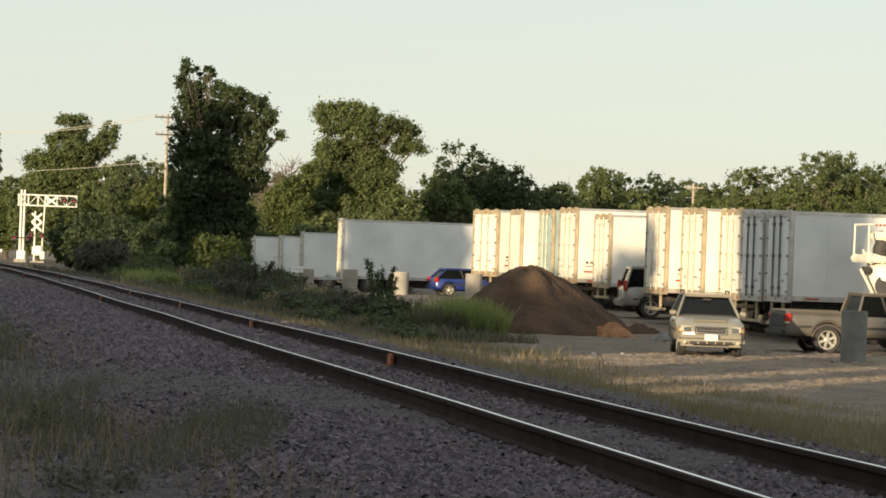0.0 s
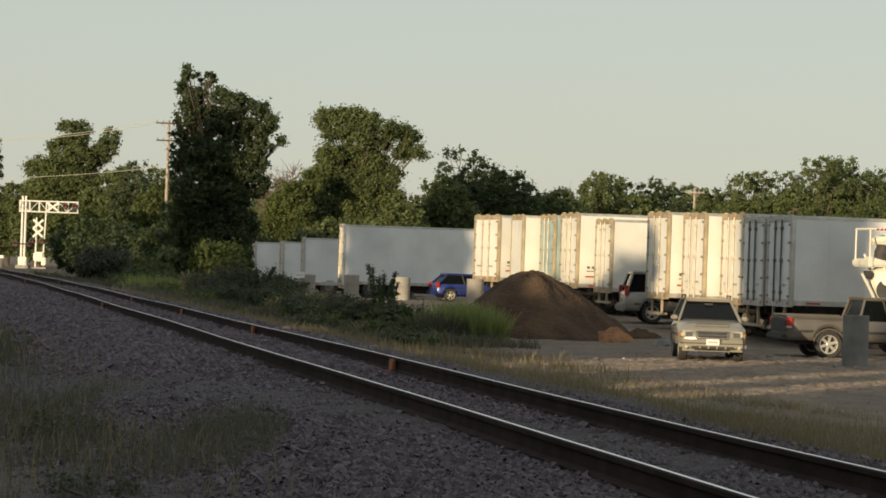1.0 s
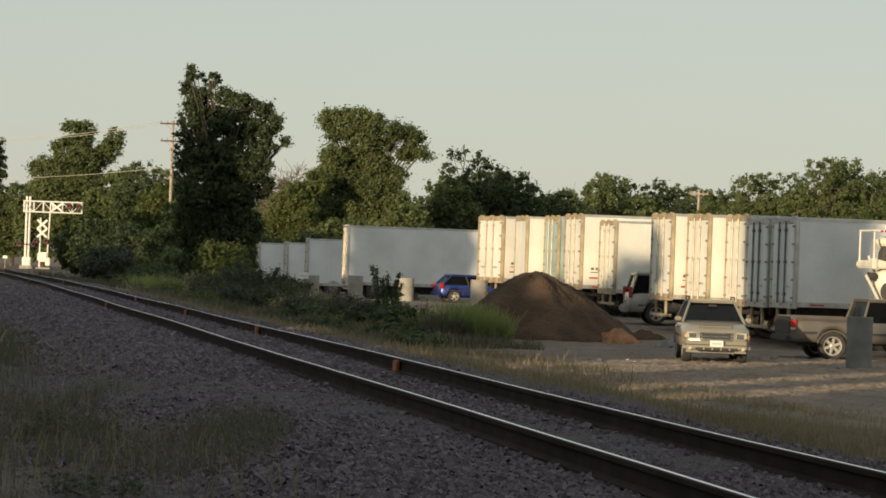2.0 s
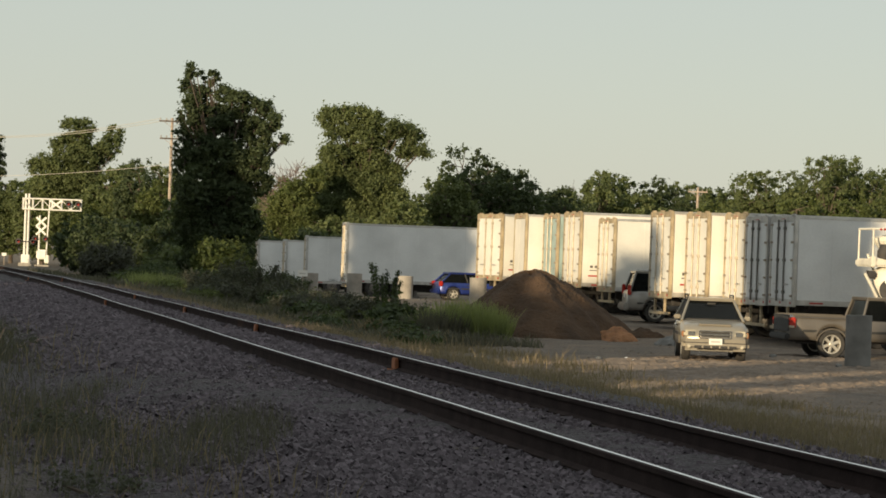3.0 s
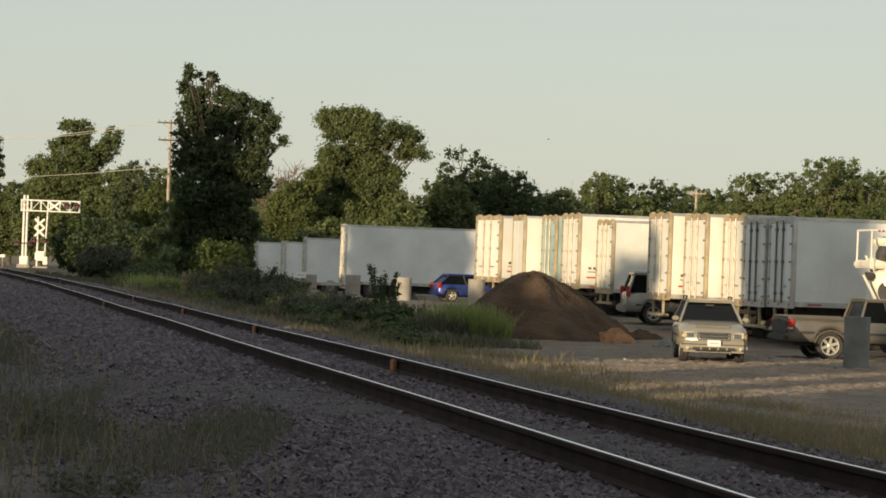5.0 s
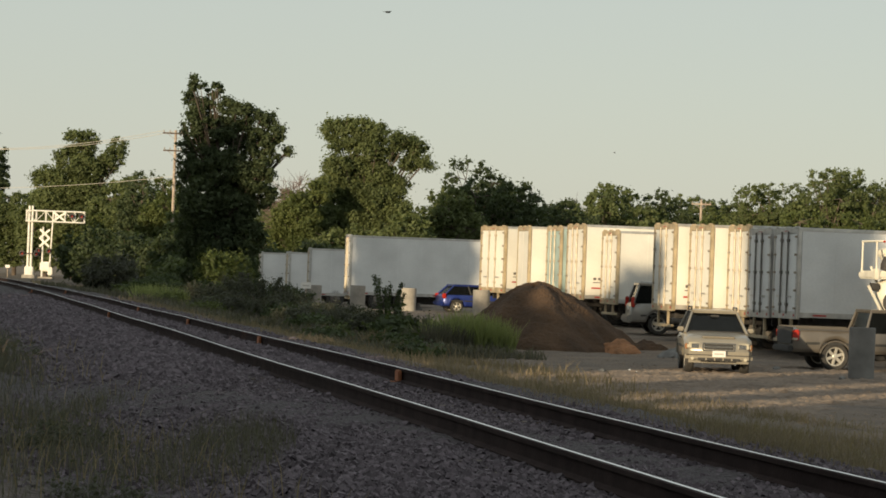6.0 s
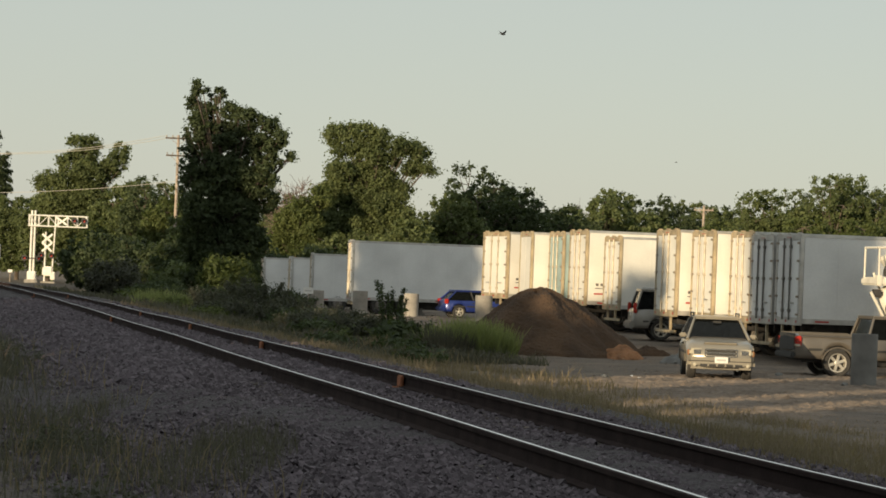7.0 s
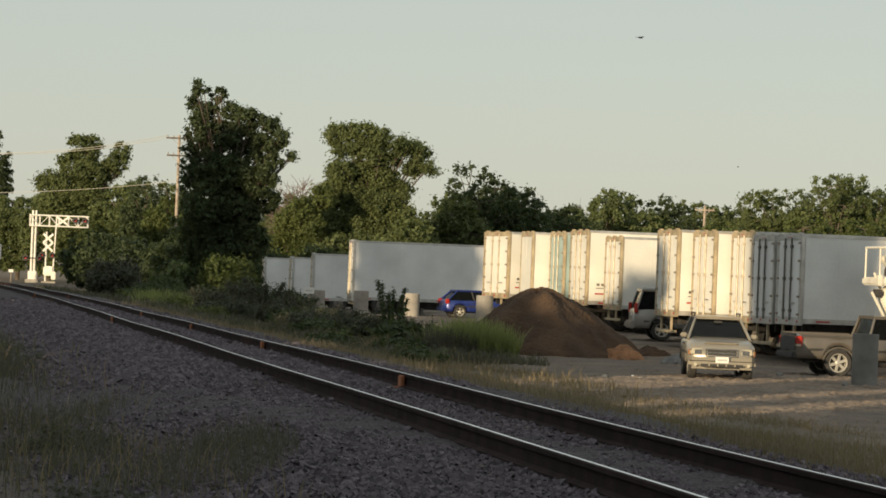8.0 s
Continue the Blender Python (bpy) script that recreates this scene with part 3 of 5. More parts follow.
# ---- loose things in the lot ----
def heap(name, x, y, rx, ry, h, mat, seed, label, category="dirt pile", skew=0.0):
    """A tipped heap: a slumped cone with runnels and clods."""
    rng = np.random.default_rng(seed)
    n, k = 96, 40
    verts, faces = [], []
    ph = rng.random(8) * 6.28
    for i in range(k + 1):
        r = i / k
        for j in range(n):
            a = 2 * math.pi * j / n
            edge = 1 + 0.07 * math.sin(3 * a + ph[0]) + 0.05 * math.sin(5 * a + ph[1]) + 0.025 * math.sin(13 * a + ph[2])
            px, py = rx * r * edge * math.cos(a), ry * r * edge * math.sin(a)
            z = h * min(1.28 * max(0.0, 1 - r) - 0.28 * max(0.0, 1 - r) ** 4, 0.965 + 0.03 * math.cos(2 * a + ph[4]))
            z += h * 0.035 * math.sin(7 * a + ph[3] + 3 * r) * r * (1 - r) * 4
            z += h * 0.05 * noise.noise(Vector((px * 1.5, py * 1.5, seed))) + 0.085 * noise.noise(Vector((px * 5, py * 6, seed)))
            verts.append((px + skew * (1 - r), py, max(z, -0.05) if r < 1 else -0.08))
    for i in range(k):
        for j in range(n):
            a, b = i * n + j, i * n + (j + 1) % n
            faces.append((a, b, b + n, a + n))
    ob = mesh_object(name, verts, faces, mat, smooth=True)
    ob.location = (x, y, on_ground(x, y))
    return tagged(ob, label, category)


def pipe(x, y, r, h, mat, label, z=None, tilt=0):
    bm = bmesh.new()
    w = 0.09
    lathe(bm, [(r - w, 0.0), (r, 0.0), (r, h * 0.5), (r * 1.01, h - 0.03), (r * 0.985, h), (r - w, h), (r - w, 0.02)], 32)
    ob = part("concrete_pipe", bm, mat, smooth=False)
    ob.matrix_world = pose(x, y, on_ground(x, y) - 0.02 if z is None else z, tilt, tilt * 0.5, 0)
    return tagged(ob, label, "concrete pipe", "upright concrete pipes")


def build_heaps_and_pipes():
    heap("soil_mound", 3.05, 84.0, 3.1, 3.4, 2.1, M["soil"], 3, "conical pile of dark brown screened topsoil", skew=-0.2)
    heap("clay_mound", 5.55, 82.2, 0.75, 0.6, 0.42, M["clay"], 5, "small slumped heap of orange clay")
    heap("soil_mound", 6.55, 84.5, 0.8, 0.7, 0.33, M["soil"], 8, "low heap of dark soil beside the pile")
    heap("rubble_mound", 7.3, 80.0, 0.75, 0.5, 0.32, M["dark_concrete"], 9, "low grey heap of rubble")
    pipe(10.67, 66.5, 0.33, 1.36, M["dark_concrete"], "dark grey concrete pipe standing on end")
    pipe(1.5, 119.5 - 9, 0.36, 1.25, M["concrete"], "pale concrete pipe standing beside the soil pile")
    pipe(-1.78, 124.0, 0.36, 1.12, M["concrete"], "sunlit concrete pipe standing on end")
    pipe(-4.25, 125.0, 0.36, 1.15, M["concrete"], "weathered concrete pipe standing on end")
    pipe(-6.4, 126.0, 0.36, 1.1, M["concrete"], "weathered concrete pipe standing by the brush")


# ---- poles and signals ----
def utility_pole(x, y, h, arms, label, arm_wood="tie", turn=0.0):
    z0 = on_ground(x, y)
    thing = empty("utility_pole", pose(x, y, z0, 0, 0, turn), label, "utility pole", "utility poles")
    part("pole", rod(bmesh.new(), (0, 0, -0.2), (0, 0, h), 0.17, 0.12, 12), M["pole_wood"], thing)
    for z, w in arms:
        arm = part("crossarm", box(bmesh.new(), (-w / 2, -0.16, z - 0.07), (w / 2, -0.05, z + 0.07), 0.01), M[arm_wood], thing)
        for k in (-0.45, -0.22, 0.22, 0.45):
            bm = lathe(bmesh.new(), [(0.02, 0), (0.05, 0.05), (0.06, 0.1), (0.045, 0.15), (0.05, 0.2), (0.02, 0.24)], 10, Matrix.Translation((k * w, -0.1, z + 0.06)))
            part("insulator", bm, M["concrete"], arm)
        for sx in (-1, 1):
            part("brace", rod(bmesh.new(), (sx * w * 0.3, -0.1, z - 0.05), (0, -0.1, z - 0.6), 0.02, n=6), M["pole_wood"], thing)
    return thing


def wire(a, b, sag, r=0.02, name="overhead_wire", label="slack overhead wire strung from the pole"):
    bm = bmesh.new()
    a, b = Vector(a), Vector(b)
    pts = [a.lerp(b, t) - Vector((0, 0, 4 * sag * t * (1 - t))) for t in (i / 14 for i in range(15))]
    across = Vector((b.y - a.y, a.x - b.x, 0)).normalized()
    rings = [[bm.verts.new(p + across * (r * math.cos(q)) + Vector((0, 0, r * math.sin(q)))) for q in (1.2566 * k for k in range(5))] for p in pts]
    for p, q in zip(rings, rings[1:]):
        for k in range(5):
            bm.faces.new((p[k], p[(k + 1) % 5], q[(k + 1) % 5], q[k]))
    return tagged(part(name, bm, M["wire"]), label, "wire", "overhead wires")


def build_poles():
    utility_pole(-25.5, 240, 14.4, ((14.1, 2.4), (12.5, 2.2)), "weathered wooden utility pole with two crossarms", turn=8)
    utility_pole(27.1, 280, 11.0, ((10.5, 2.1),), "distant wooden utility pole with one crossarm", "pole_wood", turn=-5)
    for k, (dz, sag) in enumerate(((14.4, 1.2), (14.4, 1.25))):
        wire((-26.6 + 1.1 * k, 240, dz), (-64 + k, 300, dz + 0.6), sag, 0.025)
    wire((-25.6, 240, 10.2), (-62, 262, 9.0), 0.8, 0.02)


def lamp_unit(parent, x, y, z, turn=0, r=0.3):
    """A crossing flasher: black backing disc, hood and red lens."""
    head = part("flasher", lathe(bmesh.new(), [(0.05, 0.06), (r, 0.04), (r, 0.0), (0.05, -0.08)], 20, pose(x, y, z, 90, 0, turn)), M["signal_black"], parent, "black flasher disc")
    bm = lathe(bmesh.new(), [(0.02, 0.075), (0.12, 0.065), (0.14, 0.03), (0.05, 0.02)], 16, pose(x, y, z, 90, 0, turn))
    part("lens", bm, M["red"], head, "red lens")
    bm = bmesh.new()
    for i in range(9):
        a0, a1 = math.pi * i / 8 - 0.2, math.pi * (i + 1) / 8 - 0.2
        m = pose(x, y, z, 0, 0, turn)
        q = [m @ Vector((0.16 * math.cos(a), dy, 0.16 * math.sin(a))) for a, dy in ((a0, -0.05), (a1, -0.05), (a1, -0.35), (a0, -0.35))]
        bm.faces.new([bm.verts.new(c) for c in q])
    bmesh.ops.solidify(bm, geom=bm.faces[:], thickness=0.012)
    part("hood", bm, M["signal_black"], head)


def build_cantilever():
    x, y = -43.4, 270.0
    z0 = on_ground(x, y)
    thing = empty("cantilever_signal", pose(x, y, z0, 0, 0, 0), "white steel cantilever crossing signal with red flashers", "railway signal")
    h = 7.6 - z0
    for dx in (-0.17, 0.17):
        part("mast", rod(bmesh.new(), (dx, 0, 0), (dx, 0, h), 0.13, 0.11, 14), M["signal_white"], thing)
    part("base", box(bmesh.new(), (-0.7, -0.5, -0.1), (0.7, 0.5, 0.35), 0.05), M["concrete"], thing)
    part("base_collar", box(bmesh.new(), (-0.45, -0.25, 0.3), (0.45, 0.25, 1.2), 0.04), M["signal_white"], thing)
    arm = part("arm", rod(rod(rod(rod(bmesh.new(), (-0.5, -0.25, h - 0.5), (5.6, -0.25, h - 0.5), 0.075), (-0.5, -0.25, h - 1.6), (5.6, -0.25, h - 1.6), 0.075), (-0.5, 0.35, h - 0.5), (5.6, 0.35, h - 0.5), 0.075), (-0.5, 0.35, h - 1.6), (5.6, 0.35, h - 1.6), 0.075), M["signal_white"], thing)
    for i in range(7):
        xx = -0.45 + i
        part("arm_post", rod(bmesh.new(), (xx, -0.25, h - 1.6), (xx, -0.25, h - 0.5), 0.045), M["signal_white"], arm)
        part("arm_post", rod(bmesh.new(), (xx, 0.35, h - 1.6), (xx, 0.35, h - 0.5), 0.045), M["signal_white"], arm)
        if i < 6:
            part("arm_brace", rod(bmesh.new(), (xx, -0.25, h - (1.6 if i % 2 else 0.5)), (xx + 1, -0.25, h - (0.5 if i % 2 else 1.6)), 0.035), M["signal_white"], arm)
    part("walkway", box(bmesh.new(), (-0.45, -0.2, h - 1.66), (5.55, 0.3, h - 1.62)), M["alu"], arm)
    for xx in (4.3, 5.3):
        lamp_unit(arm, xx, -0.35, h - 0.95, r=0.32)
        lamp_unit(arm, xx, 0.5, h - 1.05, 180, r=0.32)
    part("crossbuck_blade", box(bmesh.new(), (-0.8, -0.33, -0.1), (0.8, -0.3, 0.1), 0.01, pose(3.0, 0, h - 1.05, 0, 35, 0)), M["signal_white"], arm)
    part("crossbuck_blade", box(bmesh.new(), (-0.8, -0.36, -0.1), (0.8, -0.335, 0.1), 0.01, pose(3.0, 0, h - 1.05, 0, -35, 0)), M["signal_white"], arm)
    for dx in (-0.75, 0.75):
        lamp_unit(thing, dx, -0.25, 2.55, r=0.32)
    part("lamp_bar", rod(bmesh.new(), (-0.85, -0.2, 2.55), (0.85, -0.2, 2.55), 0.05), M["signal_black"], thing)
    # gate mechanism and mast
    gx, gy = -42.3, 275.0
    gz = on_ground(gx, gy)
    gate = empty("crossing_gate", pose(gx, gy, gz), "white crossing gate mast, its arm raised upright", "railway gate")
    part("mast", rod(bmesh.new(), (-0.55, 0, 0), (-0.55, 0, 5.4), 0.1, 0.09, 12), M["signal_white"], gate)
    part("gate_arm", box(bmesh.new(), (-0.06, -0.1, 1.6), (0.08, 0.0, 7.1), 0.02, pose(0.2, 0, 0, 0, 2.0, 0)), M["signal_white"], gate)
    part("mechanism_box", box(bmesh.new(), (-0.75, -0.35, 0.75), (0.35, 0.25, 1.75), 0.12), M["signal_white"], gate)
    part("counterweight", box(bmesh.new(), (0.1, -0.3, 0.35), (0.6, -0.1, 1.2), 0.06), M["signal_white"], gate)
    for s, zz in ((1, 4.9), (-1, 4.9), (1, 4.0), (-1, 4.0)):
        part("crossbuck_blade", box(bmesh.new(), (-0.7, -0.17, -0.11), (0.7, -0.13, 0.11), 0.01, pose(-0.35, -0.02 * s, zz - 0.2, 0, 42 * s, 0)), M["signal_white"], gate)
    for dx in (-0.95, 0.15):
        lamp_unit(gate, dx, -0.2, 2.9, r=0.3)
    part("foundation", box(bmesh.new(), (-0.9, -0.4, -0.1), (0.7, 0.4, 0.15), 0.04), M["concrete"], gate)


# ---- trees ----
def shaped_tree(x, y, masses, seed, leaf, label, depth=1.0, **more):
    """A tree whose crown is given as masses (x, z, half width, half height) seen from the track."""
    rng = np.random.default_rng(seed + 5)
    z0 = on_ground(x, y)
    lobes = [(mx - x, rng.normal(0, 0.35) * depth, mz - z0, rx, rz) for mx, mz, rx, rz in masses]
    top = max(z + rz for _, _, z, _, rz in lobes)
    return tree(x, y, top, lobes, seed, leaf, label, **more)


def build_trees():
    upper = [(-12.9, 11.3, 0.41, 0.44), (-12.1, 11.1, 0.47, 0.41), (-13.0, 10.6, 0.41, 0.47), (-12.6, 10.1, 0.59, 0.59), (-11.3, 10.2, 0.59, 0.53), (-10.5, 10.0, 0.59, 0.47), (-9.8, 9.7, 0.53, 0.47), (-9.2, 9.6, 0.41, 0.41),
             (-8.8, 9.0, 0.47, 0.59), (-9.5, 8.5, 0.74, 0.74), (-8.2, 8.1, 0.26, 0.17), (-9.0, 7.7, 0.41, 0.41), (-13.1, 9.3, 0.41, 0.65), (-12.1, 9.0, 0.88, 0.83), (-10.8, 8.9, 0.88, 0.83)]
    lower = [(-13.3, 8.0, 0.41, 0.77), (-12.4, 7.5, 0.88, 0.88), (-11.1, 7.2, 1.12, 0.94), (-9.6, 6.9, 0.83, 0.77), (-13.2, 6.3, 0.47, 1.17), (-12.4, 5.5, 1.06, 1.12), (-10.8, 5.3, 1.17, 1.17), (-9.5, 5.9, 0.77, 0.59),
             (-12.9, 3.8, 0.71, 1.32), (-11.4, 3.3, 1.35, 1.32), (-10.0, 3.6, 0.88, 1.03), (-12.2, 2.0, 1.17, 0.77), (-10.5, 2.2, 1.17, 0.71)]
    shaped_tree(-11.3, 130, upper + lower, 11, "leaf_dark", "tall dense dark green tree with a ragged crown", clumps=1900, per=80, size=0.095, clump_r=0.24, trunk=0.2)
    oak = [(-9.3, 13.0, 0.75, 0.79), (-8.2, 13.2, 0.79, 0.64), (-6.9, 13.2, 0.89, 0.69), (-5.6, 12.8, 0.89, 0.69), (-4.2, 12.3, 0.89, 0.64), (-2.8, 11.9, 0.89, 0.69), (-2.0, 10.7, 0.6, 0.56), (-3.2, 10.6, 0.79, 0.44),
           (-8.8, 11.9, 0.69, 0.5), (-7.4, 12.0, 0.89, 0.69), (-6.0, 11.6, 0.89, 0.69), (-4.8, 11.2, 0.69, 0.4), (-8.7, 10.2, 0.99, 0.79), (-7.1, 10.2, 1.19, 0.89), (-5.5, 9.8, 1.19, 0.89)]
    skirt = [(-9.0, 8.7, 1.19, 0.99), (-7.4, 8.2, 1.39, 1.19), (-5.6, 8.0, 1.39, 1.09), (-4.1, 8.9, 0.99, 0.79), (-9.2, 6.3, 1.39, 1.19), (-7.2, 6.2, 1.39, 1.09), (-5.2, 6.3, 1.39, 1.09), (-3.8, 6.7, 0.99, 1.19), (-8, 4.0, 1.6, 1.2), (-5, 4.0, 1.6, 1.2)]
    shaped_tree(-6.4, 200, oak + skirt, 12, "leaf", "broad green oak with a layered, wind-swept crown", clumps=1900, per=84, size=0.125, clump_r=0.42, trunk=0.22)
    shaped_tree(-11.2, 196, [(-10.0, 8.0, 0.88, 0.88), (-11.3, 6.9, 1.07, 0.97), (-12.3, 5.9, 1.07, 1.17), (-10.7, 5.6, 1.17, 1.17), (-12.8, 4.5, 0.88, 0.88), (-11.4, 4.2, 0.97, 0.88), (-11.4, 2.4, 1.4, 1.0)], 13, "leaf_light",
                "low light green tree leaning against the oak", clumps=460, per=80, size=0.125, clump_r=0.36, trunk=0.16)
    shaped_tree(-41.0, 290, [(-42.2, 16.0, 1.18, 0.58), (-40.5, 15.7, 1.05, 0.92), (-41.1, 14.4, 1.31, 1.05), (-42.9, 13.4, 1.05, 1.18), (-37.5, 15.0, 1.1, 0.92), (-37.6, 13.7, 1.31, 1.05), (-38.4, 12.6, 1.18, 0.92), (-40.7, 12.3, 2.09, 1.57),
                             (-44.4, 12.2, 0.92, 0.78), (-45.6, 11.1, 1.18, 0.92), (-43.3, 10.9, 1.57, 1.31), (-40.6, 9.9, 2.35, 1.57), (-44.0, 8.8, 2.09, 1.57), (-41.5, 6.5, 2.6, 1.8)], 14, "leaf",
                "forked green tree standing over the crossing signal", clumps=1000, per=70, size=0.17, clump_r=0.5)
    behind_lot = [(2.4, 222, 11.9, 4.2, "leaf_dark"), (4.2, 232, 11.0, 3.8, "leaf_dark"), (5.4, 226, 10.2, 3.4, "leaf_dark"), (-0.8, 216, 9.6, 3.2, "leaf"), (-13.2, 219, 8.8, 3.0, "leaf"), (-16.0, 226, 8.0, 3.0, "leaf_dark"), (-8.0, 196, 5.6, 2.8, "leaf"), (-3.4, 194, 6.6, 2.8, "leaf"), (8.4, 244, 9.4, 3.6, "leaf_dark"), (10.8, 262, 9.6, 3.8, "leaf_dark"), (13.0, 290, 10.6, 3.6, "leaf")]
    far_row = [(18.4, 308, 12.6, 4.0, "leaf"), (31.6, 318, 12.4, 3.8, "leaf"), (16.6, 300, 13.0, 3.8, "leaf"), (20.6, 316, 13.8, 4.2, "leaf"), (25.2, 322, 13.4, 4.2, "leaf_dark"), (29.6, 330, 13.0, 4.0, "leaf"), (33.4, 324, 12.6, 3.8, "leaf_dark"), (37.0, 330, 12.0, 4.0, "leaf_dark"), (23.0, 300, 10.6, 4.0, "leaf"), (27.6, 305, 10.4, 4.0, "leaf_dark")]
    east_row = [(35.4, 268, 12.8, 3.4, "leaf"), (39.4, 262, 13.8, 3.6, "leaf"), (43.4, 268, 13.4, 3.6, "leaf_light"), (30.8, 264, 12.2, 3.2, "leaf"), (33.8, 262, 12.4, 3.2, "leaf"), (37.4, 258, 14.2, 3.8, "leaf"), (41.4, 260, 14.0, 3.8, "leaf"), (45.4, 264, 13.4, 4.0, "leaf_light"), (49.5, 268, 13.0, 4.0, "leaf"), (28.2, 275, 9.4, 3.6, "leaf_light"), (33.0, 244, 9.6, 3.6, "leaf_light"), (37.6, 238, 9.4, 3.4, "leaf_light"), (42.0, 242, 9.6, 3.6, "leaf")]
    # the tree at x -29 has darker leaves in place of shade on it
    by_crossing = [(-42.6, 294, 11.2, 3.0, "leaf"), (-46.4, 300, 10.6, 3.4, "leaf"), (-35.8, 282, 11.6, 3.4, "leaf"), (-32.4, 272, 11.2, 3.2, "leaf"), (-29.2, 256, 11.0, 3.2, "leaf_dark"), (-26.6, 248, 10.2, 2.8, "leaf_light"), (-50.8, 305, 10.4, 3.6, "leaf"), (-55.6, 310, 10.0, 3.6, "leaf_dark"), (-37.0, 276, 7.0, 2.4, "leaf_light"), (-22.4, 236, 9.2, 3.0, "leaf"), (-57.0, 320, 18.5, 2.4, "leaf_dark"), (-19.4, 215, 7.0, 2.8, "leaf_dark")]
    for i, (x, y, h, r, leaf) in enumerate(behind_lot + far_row + east_row + by_crossing):
        rng = np.random.default_rng(100 + i)
        r *= 1.1
        lobes = [(rng.normal(0, 0.2) * r, 0, h - r * 0.36, r * 0.5, r * 0.36)]
        for k in range(9):
            a = 2.4 * k + rng.random()
            lobes.append((math.cos(a) * r * 0.62, math.sin(a) * r * 0.5, h * (0.34 + 0.058 * k) + rng.normal(0, 0.3), r * (0.36 + 0.14 * rng.random()), h * 0.12))
        lobes += [(0, 0, h * 0.30, r * 0.85, h * 0.22), (0.3 * r, 0, h * 0.62, r * 0.66, h * 0.2), (-0.4 * r, 0, h * 0.58, r * 0.66, h * 0.2)]
        far = y > 280
        name = {"leaf": "mid-green", "leaf_dark": "dark green", "leaf_light": "light green", "leaf_deep": "deep green"}[leaf]
        tree(x, y, h, lobes, 200 + i, leaf, "rounded %s tree in the belt beyond the lot" % name, clumps=520, per=42, size=0.21 if far else 0.17, clump_r=0.42, bare=0.2)


def build_shade_trees():
    """Unseen wood added behind the camera; its long shadow lies over track and lot."""
    toward = Vector((math.sin(SUN_AZ), math.cos(SUN_AZ), 0))
    side = Vector((math.cos(SUN_AZ), -math.sin(SUN_AZ), 0))
    # stretches of the wood: from, to (across the sunlight), height of the tree tops, spacing, slenderness
    # heights and gaps are set by where shade and sun streaks should fall
    tops = ((12, -16.0, 12.0, 1.6, 1.0), (-17.3, -19.1, 12.0, 0.3, 0.4), (-20.9, -21.5, 12.0, 0.2, 0.35), (-23.1, -25.3, 12.0, 0.3, 0.5), (-25.6, -28.8, 8.6, 0.6, 0.7), (-29.2, -34.2, 18.5, 1.2, 0.8), (-34.6, -40.5, 13.2, 1.6, 1.0),
            (-40.5, -44.6, 17.2, 1.6, 1.0), (-44.6, -46.0, 16.9, 0.7, 0.8), (-46.0, -51.6, 16.2, 1.6, 1.0), (-52.0, -53.6, 13.0, 1.0, 0.8), (-54.0, -59.5, 16.2, 1.6, 1.0), (-59.5, -64.2, 14.8, 1.6, 1.0))
    tops += ((-65.4, -70.2, 22.5, 1.4, 0.9), (-70.6, -72.2, 15.5, 0.8, 0.8), (-72.4, -73.5, 22.5, 0.8, 0.9), (-73.5, -86.0, 25.0, 1.6, 1.0), (-86.0, -112.0, 27.0, 1.6, 1.0), (-17.0, -24.4, 7.0, 0.3, 0.6))
    # the last stretch stands unseen ahead on the left, added to shade the crossing trees
    stretches = [(10, *t) for t in tops] + [(-145, -136, -171.0, 13.6, 1.6, 1.0)]
    i = 0
    for back, u0, u1, h, step, thick in stretches:
        n = max(1, round((u0 - u1) / step))
        for k in range(n):
            u = u0 + (u1 - u0) * (k + 0.5) / n
            p = side * u - toward * (back + 2.0 * math.sin(i * 1.7))
            top = h * (1 + 0.02 * math.sin(i * 2.9))
            lobes = [(0, 0, z, 0.55 * thick, 0.8) for z in np.arange(0.6, top - 1.2, 1.3)] + [(0, 0, top - 1.2, 0.45 * thick, 0.7)]
            label = "slender unseen tree, added for the shadow it casts"
            density = {"clumps": int(11 * h), "per": 13 if thick > 0.7 else 30, "size": 0.62 * thick if thick > 0.7 else 0.3, "trunk": 0.14 * thick, "clump_r": 0.5 * thick, "bare": 0.3, "group": "wood behind the track", "limbs": False}
            tree(p.x, p.y, top - 1, lobes, 400 + i, "leaf_dark", label, **density)
            if thick > 0.7:
                q = side * (u - 0.4 * step) - toward * (back + 5 + 1.5 * math.sin(i * 2.3))
                tree(q.x, q.y, top - 0.4, lobes, 700 + i, "leaf_dark", label, **density)
            i += 1


# ---- vehicles ----
def paint(name, color, metal=0.35, rough=0.32):
    return material(name, color, rough, 0.10, 1.5, 0.02, metal=metal, fine=30, coat=0.35)


M["silver"] = paint("silver_champagne_paint", (0.34, 0.305, 0.245))
M["bronze"] = paint("grey_bronze_paint", (0.165, 0.145, 0.122))
M["blue"] = paint("bright_blue_paint", (0.018, 0.036, 0.19), 0.2)
M["grey_car"] = paint("light_silver_paint", (0.27, 0.258, 0.24))
M["plastic"] = material("black_trim", (0.035, 0.034, 0.033), 0.6, 0.2, 6, 0.05)
M["chrome"] = material("chrome", (0.75, 0.75, 0.74), 0.15, 0.08, 4, 0.0, metal=1.0)
M["lens"] = material("clear_lamp_lens", (0.50, 0.46, 0.36), 0.12, 0.15, 12, 0.1, coat=0.6)
M["tail"] = material("red_lamp_lens", (0.42, 0.03, 0.02), 0.15, 0.15, 12, 0.0, coat=0.5)
